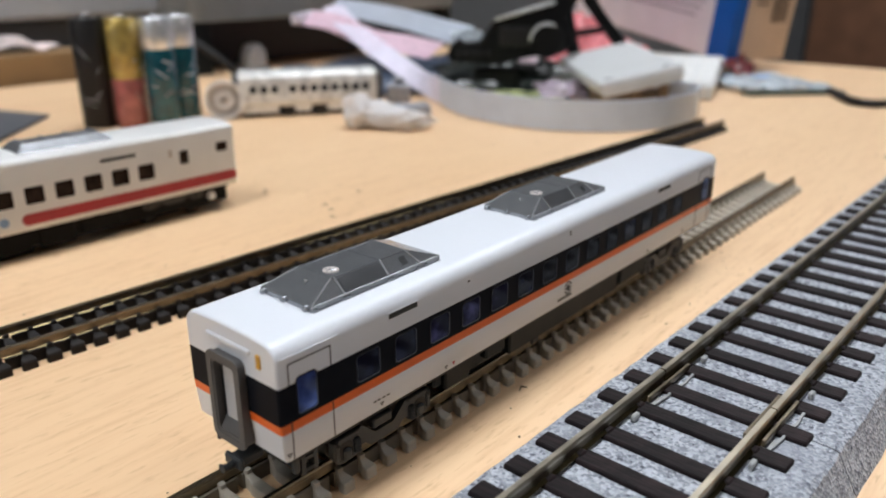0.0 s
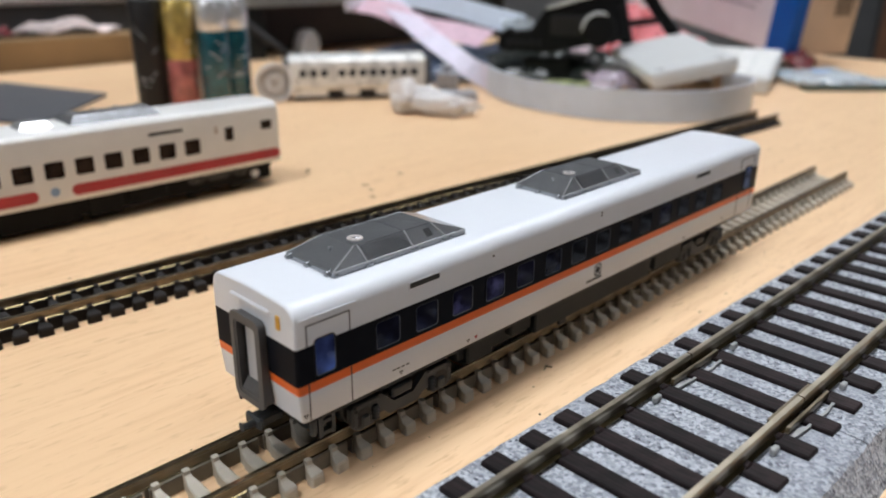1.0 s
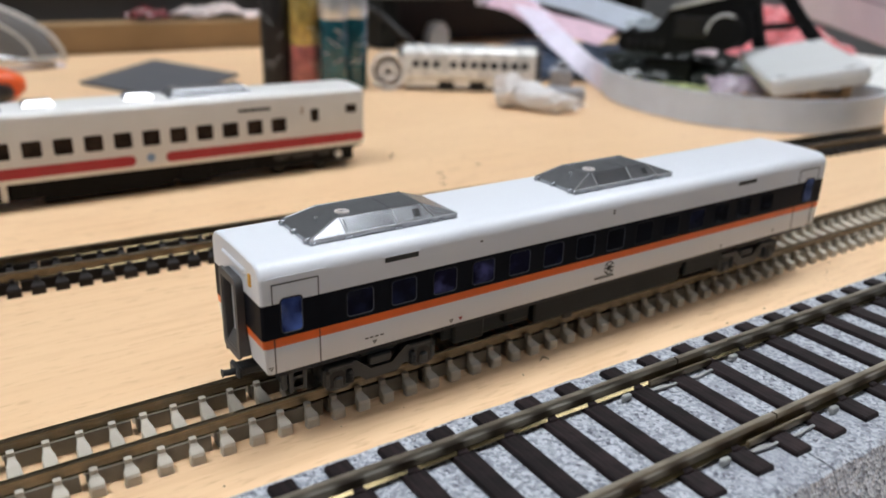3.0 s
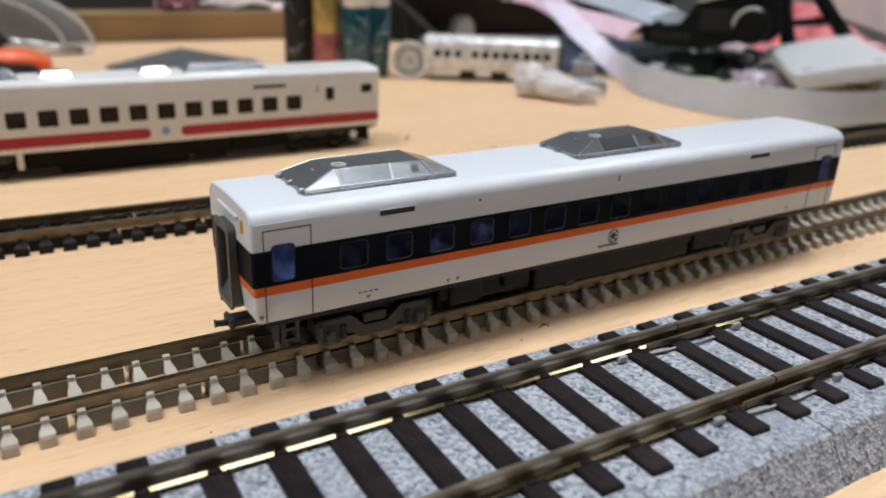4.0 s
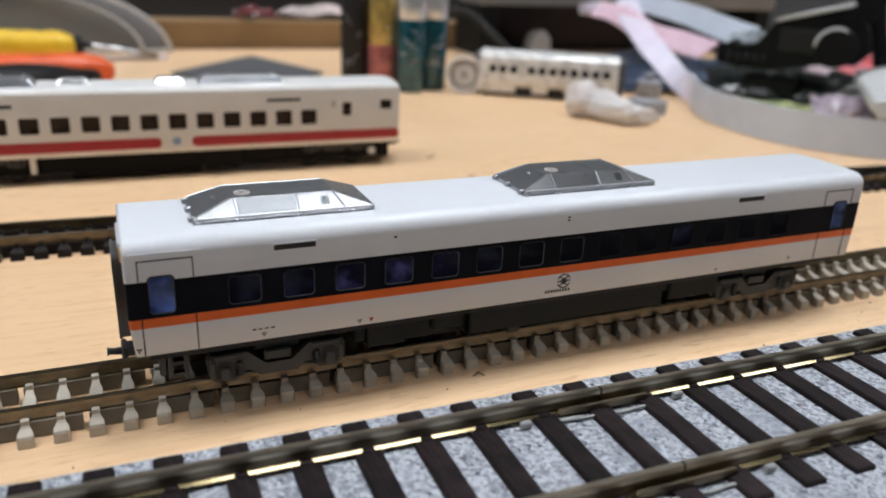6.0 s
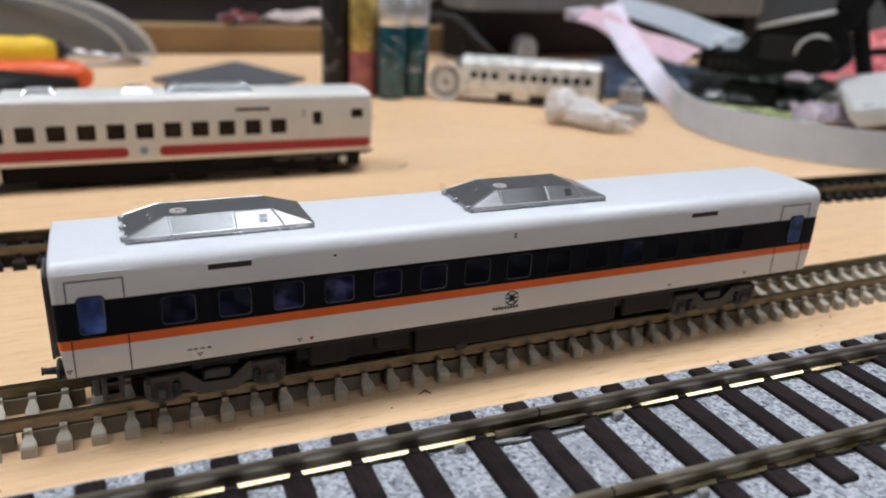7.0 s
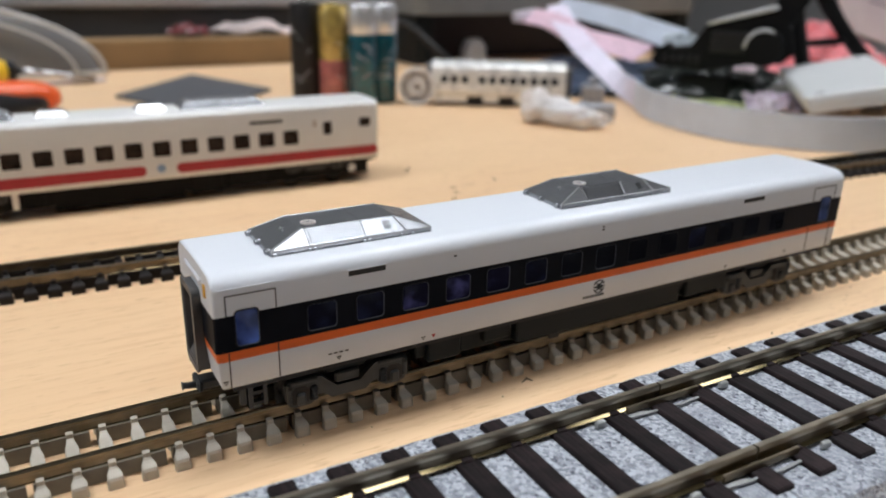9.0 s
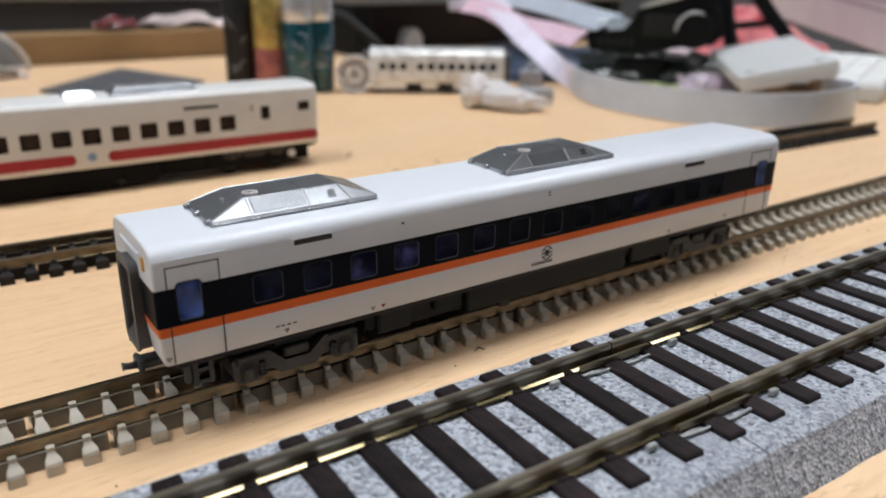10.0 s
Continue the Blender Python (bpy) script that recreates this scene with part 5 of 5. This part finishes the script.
def blue_carton():
    t = thing("carton", 500, 127, 7, 65, label="white and blue printed carton with a buff label end", category="box", ry=-7)
    bm = bmesh.new(); box(bm, 0, 190, -52, 0, 0.3, 95); bevelled(bm, 0.8, 1)
    part("carton_body", bm, M_CARD_W, t, "white lilac carton")
    bm = bmesh.new(); box(bm, -0.4, 20, 0.0, 0.5, 0.4, 94.8); box(bm, -0.7, 0.0, -9, 0.5, 0.4, 94.8)
    part("blue_edge", bm, M_BLUE, t, "blue printed corner band")
    bm = bmesh.new(); box(bm, -0.7, 0.0, -52, -9, 74, 94.8)
    part("blue_band", bm, M_BLUE, t, "blue band over the label")
    bm = bmesh.new(); box(bm, -0.5, 0.0, -51.5, -9, 0.6, 74)
    lab = part("label_panel", bm, M_CARD, t, "buff label panel")
    for k in range(9):
        z0 = 26
        y = -46 + 1.7 * k
        bm = bmesh.new(); box(bm, -0.8, -0.4, y, y + (0.5 if k % 3 else 1.0), z0, z0 + 24)
        part("code_bar", bm, M_LINE, lab)
    for k in range(4):
        bm = bmesh.new(); box(bm, -0.8, -0.4, -27, -15 - 2 * (k % 2), 50 - 4 * k, 51.6 - 4 * k)
        part("print_bar", bm, M_LINE, lab)
    for k in range(12):
        bm = bmesh.new(); box(bm, 30 + 4 * (k % 3), 120 + 9 * (k % 4), 0.0, 0.35, 84 - 5.4 * k, 85.6 - 5.4 * k)
        part("print_bar", bm, M_PRINT, t, "line of grey print")


def clear_bag():
    t = thing("zip_bag", 452, 84, 0, -43, label="flat pale clear zip bag with a round blue mark", category="bag")
    bm = bmesh.new(); crumple(bm, 16, 14, 56, 60, 2.4, 2.6, 12, 31.0, 2)
    part("film", bm, M_FILM, t, "pale clear film")
    bm = bmesh.new(); prism(bm, disc_pts(2, 6, 7, 20), 5.6, 5.8, "z")
    part("print", bm, plain("pale_blue_print", (0.22, 0.38, 0.66), 0.4), t, "round pale blue mark")
    bm = bmesh.new(); box(bm, -26, 32, -34, -24, 0.2, 2.2); bevelled(bm, 0.3, 1)
    solo("circuit_board", bm, plain("dark_green_board", (0.05, 0.075, 0.06), 0.4, 0, 0.25, 5, 0.6, 0.1), 452, 84, 0, -43, label="narrow dark green circuit board under the zip bag", category="circuit board")
    bm = bmesh.new(); crumple(bm, 14, 10, 46, 30, 0.3, 6, 10, 41.0, 8)
    solo("pouch", bm, M_DKRED, 512, 128, 0, 20, label="small crumpled dark red film pouch beside the carton", category="bag")


def allen_key():
    bm = bmesh.new()
    tube(bm, glide([(65, -20, 2.2), (35, -12, 2.2), (9, -5, 2.2), (1.5, -1, 2.2), (0, 6, 2.2), (6, 14, 2.2), (34, 31, 2.2)], 6), 2.3, 6)
    solo("hex_key", bm, plain("blackened_steel", (0.02, 0.02, 0.022), 0.35, 0.7, 0.2, 6, 0.6, 0.08), 415, 14, 0, 0, label="black bent steel hex key lying on the table", category="tool")


def battery(x, y, kind):
    t = thing("battery", x, y, 0, rng.uniform(-20, 20), label={"black": "black battery cell standing upright", "gold": "gold and red battery cell standing upright",
                                                              "teal": "teal battery cell with silver top standing upright"}[kind], category="battery", group="batteries in a row")
    def turned(zs, rs):
        bm = bmesh.new(); tube(bm, [(0, 0, z) for z in zs], rs, 28); return bm
    split = {"black": 48, "gold": 22, "teal": 35}[kind]
    part("sleeve", turned([0.2, 0.6, split - 0.1, split], [6.9, 7.25, 7.25, 7.2]), {"black": M_BLACK, "gold": M_BATRED, "teal": M_TEAL}[kind], t)
    part("upper_sleeve", turned([split, split + 0.1, 48.4, 49.0], [7.2, 7.25, 7.25, 6.6]), {"black": M_BLACK, "gold": M_GOLD, "teal": M_BRIGHT}[kind], t)
    part("terminal", turned([48.9, 50.1, 50.2], [2.7, 2.7, 2.3]), M_STEEL, t, "steel terminal button")
    # white strands paint glints along film creases; the film itself isn't modelled
    for k in range(3):
        a, w, z = rng.uniform(-3.0, -1.6), rng.uniform(0.5, 1.4), rng.uniform(12, 44)
        slant, r = rng.uniform(-1.6, 0.8), rng.uniform(0.08, 0.2)
        bm = bmesh.new()
        tube(bm, [(7.33 * math.cos(a + w * q / 6), 7.33 * math.sin(a + w * q / 6), z + q * slant) for q in range(7)], [0.03, r * 0.6, r, r * 0.7, r, r * 0.5, 0.03], 5)
        part("film_glint", bm, M_FILM_GLINT, t, "white strand painting a glint on a shrink-film crease")
    if kind != "gold":
        for a, w, z in ((-2.0, 0.5, 14), (-1.7, 0.35, 25)):
            bm = bmesh.new()
            tube(bm, [(7.2 * math.cos(a + w * q / 4), 7.2 * math.sin(a + w * q / 4), z + q * 0.7) for q in range(5)], 0.2, 5)
            part("print_bar", bm, M_PRINT, t, "pale printed bar")


def plastic_bits():
    t = thing("spool", 179, 249, 0, -30, label="small translucent white plastic spool standing on edge", category="spool")
    bm = bmesh.new(); ring_band(bm, disc_pts(0, 9.6, 9.5, 36), disc_pts(0, 9.6, 8.2, 36), -4.8, -3.0, "y")
    part("rim", bm, M_SPOOL, t, "thick milky rim")
    bm = bmesh.new(); tube(bm, [(0, -3.0, 9.6), (0, -2.4, 9.6)], 8.4, 32)
    part("flange", bm, M_OFFCUT, t)
    bm = bmesh.new(); tube(bm, [(0, -3.4, 9.6), (0, 4, 9.2), (0, 11, 8.4), (0, 11.6, 8.4)], [7.6, 7.0, 5.6, 4.8], 24)
    part("core", bm, M_CLEAR, t, "tapering milky core")
    bm = bmesh.new(); ring_band(bm, disc_pts(0, 9.6, 4.2, 24), disc_pts(0, 9.6, 2.6, 24), -5.0, -3.8, "y")
    part("bore", bm, M_SPOOL, t, "raised ring round the bore")
    t = thing("plastic_offcut", 211, 173, 0, -58, label="crumpled translucent pinkish-white plastic offcut lying on the table", category="offcut")
    for cx, cy, lx, ly, hz, lean, seed in ((-9, 1, 10, 8.0, 15.0, -0.15, 1.0), (5, -1, 18, 6.5, 10.5, -0.15, 4.0), (-3, 4, 12, 6.0, 12.5, -0.1, 8.0), (11, -2, 9, 6, 9.5, 0.1, 14.0)):
        bm = bmesh.new(); bmesh.ops.create_icosphere(bm, subdivisions=3, radius=1.0)
        for v in bm.verts:
            f = 1 + 0.34 * noise.noise(v.co * 1.6 + Vector((seed, 0, 0))) + 0.24 * abs(noise.noise(v.co * 2.8 + Vector((0, seed, 0)))) - 0.08
            q = v.co * f
            v.co = Vector((cx + lx * q.x, cy + ly * q.y, max(0.1, (hz * 0.48 + hz * 0.52 * q.z) * (1 + lean * max(-1, min(1, q.x))))))
        part("fold", bm, M_OFFCUT, t)
    t = thing("spare_bogie", 242, 183, 0, -40, label="small loose grey metal bogie with four wheels", category="model part")
    bm = bmesh.new(); box(bm, -9, 9, -5, 5, 3, 6); bevelled(bm, 0.5, 1)
    part("frame", bm, M_DULL, t)
    for x in (-6, 6):
        for y in (-5.6, 5.6):
            bm = bmesh.new(); tube(bm, [(x, y - 0.7, 3.1), (x, y + 0.7, 3.1)], 3.1, 18)
            part("wheel", bm, M_DULL, t)
    t = thing("spare_fitting", 270.5, 219, 0, -40, label="small loose grey metal fitting on a square foot", category="model part")
    bm = bmesh.new(); box(bm, -6, 6, -5, 5, 0.2, 9); bevelled(bm, 0.6, 1)
    part("foot", bm, M_DULL, t)
    bm = bmesh.new(); tube(bm, [(0, 0, 8.8), (0, 0, 10.4), (0, 0, 10.6), (0, 0, 12.8)], [2.2, 2.2, 3.2, 3.0], 14)
    part("stem", bm, M_DULL, t)


def slate_sheet():
    bm = bmesh.new()
    prism(bm, [(44, 325), (98, 393), (124, 318), (72, 262)], 0.3, 1.6, "z"); bevelled(bm, 0.3, 1)
    solo("abrasive_sheet", bm, M_SHEET, label="flat square slate-grey sheet lying on the table", category="sheet")


def bench_tools():
    t = thing("pliers", 0, 0, 0, 0, label="orange and black handled pliers lying on the table", category="tool")
    bm = bmesh.new()
    c = glide([(-230, 206, 8.6), (-150, 214, 8.8), (-90, 222, 9.2), (-45, 234, 9.2), (-14, 256, 8), (8, 280, 6)], 6)
    tube(bm, c, [7.6] * 6 + [8.0] * 6 + [8.2] * 6 + [8.0] * 6 + [7.4, 6.8, 6.2, 5.4, 4.6, 4.2, 3.6], 16)
    part("lower_handle", bm, M_BLACK, t, "thick black handle grip")
    bm = bmesh.new()
    c = glide([(-230, 300, 8), (-150, 292, 8.4), (-95, 287, 8.6), (-40, 285, 8.6), (-8, 286, 8.4), (16, 290, 7.6)], 6)
    tube(bm, c, [7.2] * 12 + [7.6] * 12 + [7.8, 7.9, 8.0, 7.8, 7.2, 6.0, 3.2], 16)
    part("upper_handle", bm, M_ORG, t, "bright orange handle grip")
    t2 = thing("screwdriver", -2, 380, 0.4, 3, label="yellow ribbed handled screwdriver lying behind the pliers", category="tool")
    bm = bmesh.new()
    n = 40
    c = [(-108 + 108 * i / n, 1.2 * math.sin(i * 0.3), 9 + 0.5 * math.sin(i * 0.5)) for i in range(n + 1)]
    tube(bm, c, [5.6, 7.4, 8.2, 8.4, 8.0, 7.0, 6.2, 6.0] + [6.4 + 1.6 * min(1, i / 14) + 0.35 * math.sin(i * 1.1) for i in range(n - 13)] + [8.4, 8.6, 8.4, 7.6, 6.2, 4.8], 16)
    part("handle", bm, M_YEL, t2, "yellow ribbed grip")
    bm = bmesh.new(); tube(bm, [(-2, 0.5, 9), (3, 0.6, 9), (5, 0.6, 9)], [5.6, 5.6, 4.8], 14)
    part("collar", bm, M_BLACK, t2, "dark collar")
    bm = bmesh.new(); tube(bm, [(4, 0.6, 9), (22, 0.7, 6), (44, 0.8, 2.0)], [1.8, 1.8, 1.5], 10)
    part("shaft", bm, M_STEEL, t2, "short steel shaft")
    bm = bmesh.new(); box(bm, -24, 24, -2.4, 2.4, 0.2, 2.4); bevelled(bm, 0.4, 1)
    solo("plastic_stick", bm, M_CARD_W, 24, 384, 0, 10, label="short pale plastic stick lying on the table", category="stick")
    bm = bmesh.new()
    rows = []
    for z, f in ((0.2, 1.0), (3, 1.01), (18, 0.94), (30, 0.80), (38, 0.62), (43, 0.40), (45, 0.02)):
        rows.append([bm.verts.new((112 * f * math.cos(2 * math.pi * k / 40), 11 * f * math.sin(2 * math.pi * k / 40), z)) for k in range(40)])
    for p, q in zip(rows, rows[1:]):
        for k in range(40):
            bm.faces.new((p[k], p[(k + 1) % 40], q[(k + 1) % 40], q[k])).smooth = True
    bm.faces.new(rows[-1])
    t3 = thing("cover", -62, 424, 0, 0, label="grey clear plastic oval cover standing behind the tools", category="cover")
    part("dome", bm, M_COVER, t3)
    bm = bmesh.new()
    ring_band(bm, [(115 * math.cos(k * math.pi / 20), 13.2 * math.sin(k * math.pi / 20)) for k in range(40)], [(111.5 * math.cos(k * math.pi / 20), 10.4 * math.sin(k * math.pi / 20)) for k in range(40)], 0.1, 2.6, "z")
    part("rim", bm, M_LID, t3, "pale grey rim")
    for f, r in ((1.0, 1.3), (0.86, 0.8)):
        bm = bmesh.new(); tube(bm, [(114 * f * math.cos(a * math.pi / 24), -10.5, 1 + 45 * f * math.sin(a * math.pi / 24)) for a in range(25)], r, 8)
        part("arched_rib", bm, M_LID, t3, "pale arched rib of the cover")


def back_row():
    bm = bmesh.new(); crumple(bm, 22, 8, 66, 13, 0.2, 5, 30, 51.0, 7)
    solo("wrapper", bm, plain("white_red_wrapper", (0.62, 0.52, 0.50), 0.4, 0, 0.5, 16, 2.0, 0.1), 158, 454, 18.3, -4, label="crumpled white and red wrapper on the ledge", category="wrapper")
    bm = bmesh.new(); crumple(bm, 12, 8, 26, 14, 0.2, 8, 10, 55.0, 6)
    solo("wrapper", bm, M_DKRED, 112, 454, 18.3, 20, label="small crumpled dark red wrapper on the ledge", category="wrapper")
    t = thing("monitor_stand", 388, 408, 0, 0, label="grey plastic monitor stand with dark recess at the table's back", category="stand")
    bm = bmesh.new(); prism(bm, round_rect(-135, 135, -22, 26, 10, 4), 35, 80, "z"); bevelled(bm, 0.8, 1)
    part("top", bm, plain("mid_grey_plastic", (0.20, 0.205, 0.20), 0.45, 0, 0.1, 20, 1.0, 0.05), t, "mid grey top slab")
    for x in (-126, 126):
        bm = bmesh.new(); box(bm, x - 7, x + 7, -16, 24, 0.2, 35.2); bevelled(bm, 1, 1)
        part("leg", bm, M_GREY, t)
    bm = bmesh.new(); box(bm, -118, 118, 16, 22, 0.3, 34.8)
    part("back_panel", bm, M_BLACK, t, "dark back panel")
    bm = bmesh.new(); tube(bm, glide([(196, 420, 2), (222, 414, 22), (246, 400, 30), (262, 380, 14), (276, 372, 2.5), (296, 366, 2.5)], 8), 2.4, 10)
    solo("cable", bm, M_BLACK, label="black rubber cable arching over the table's back", category="cable")
    bm = bmesh.new(); prism(bm, [(-10, 0.2), (10, 0.2), (9, 12), (3, 18), (-5, 17), (-9, 9)], -5, 5, "y"); bevelled(bm, 1.5, 2)
    solo("tissue_pack", bm, M_PACKET, 306, 398, 0, 10, label="small white folded packet at the table's back", category="packet")


def debris():
    t = thing("plastic_shards", 297, -21, 0, label="clear plastic shards lying between the tracks", category="shards")
    r = random.Random(11)
    for k in range(6):
        bm = bmesh.new()
        x, y = r.uniform(-6, 6), r.uniform(-2.5, 2.5)
        tube(bm, [(x, y, 0.5), (x + r.uniform(-3, 3), y + r.uniform(-2, 2), 0.8), (x + r.uniform(-4, 4), y + r.uniform(-2, 2), 0.5)], [0.5, 0.7, 0.3], 5)
        part("shard", bm, M_CLEAR, t)
    bm = bmesh.new()
    for k in range(70):
        x, y = r.uniform(-80, 330), r.choice((r.uniform(-20, -10), r.uniform(11, 42), r.uniform(62, 95), r.uniform(62, 300)))
        s = r.uniform(0.08, 0.22)
        tube(bm, [(x, y, 0.05), (x + r.uniform(-2, 2) * s, y + r.uniform(-2, 2) * s, 0.05 + s * 0.6)], [s, s * 0.5], 5)
    for x, y in ((111, 128), (114, 100), (107, 91), (131, 105), (128, 207), (109, 125), (112, 95), (98, 70), (63, -11)):
        a = r.uniform(0, 6.28)
        tube(bm, [(x, y, 0.25), (x + 1.1 * math.cos(a), y + 1.1 * math.sin(a), 0.45), (x + 2.0 * math.cos(a + 0.7), y + 2.0 * math.sin(a + 0.7), 0.3)], [0.1, 0.2, 0.08], 6)
    solo("crumbs", bm, plain("brown_crumbs", (0.13, 0.085, 0.05), 0.8), label="fine brown crumbs and flecks on the tabletop", category="crumbs", kind="stuff")


ribbon_cable()
green_note()
antistatic_bag()
phone_clamp()
tilted_lid()
key_board()
red_bag()
blue_carton()
clear_bag()
allen_key()
for bx, by, bk in ((130, 277, "black"), (141, 267, "gold"), (152.5, 257.5, "teal"), (166, 262, "teal")):
    battery(bx, by, bk)
plastic_bits()
slate_sheet()
bench_tools()
back_row()
debris()
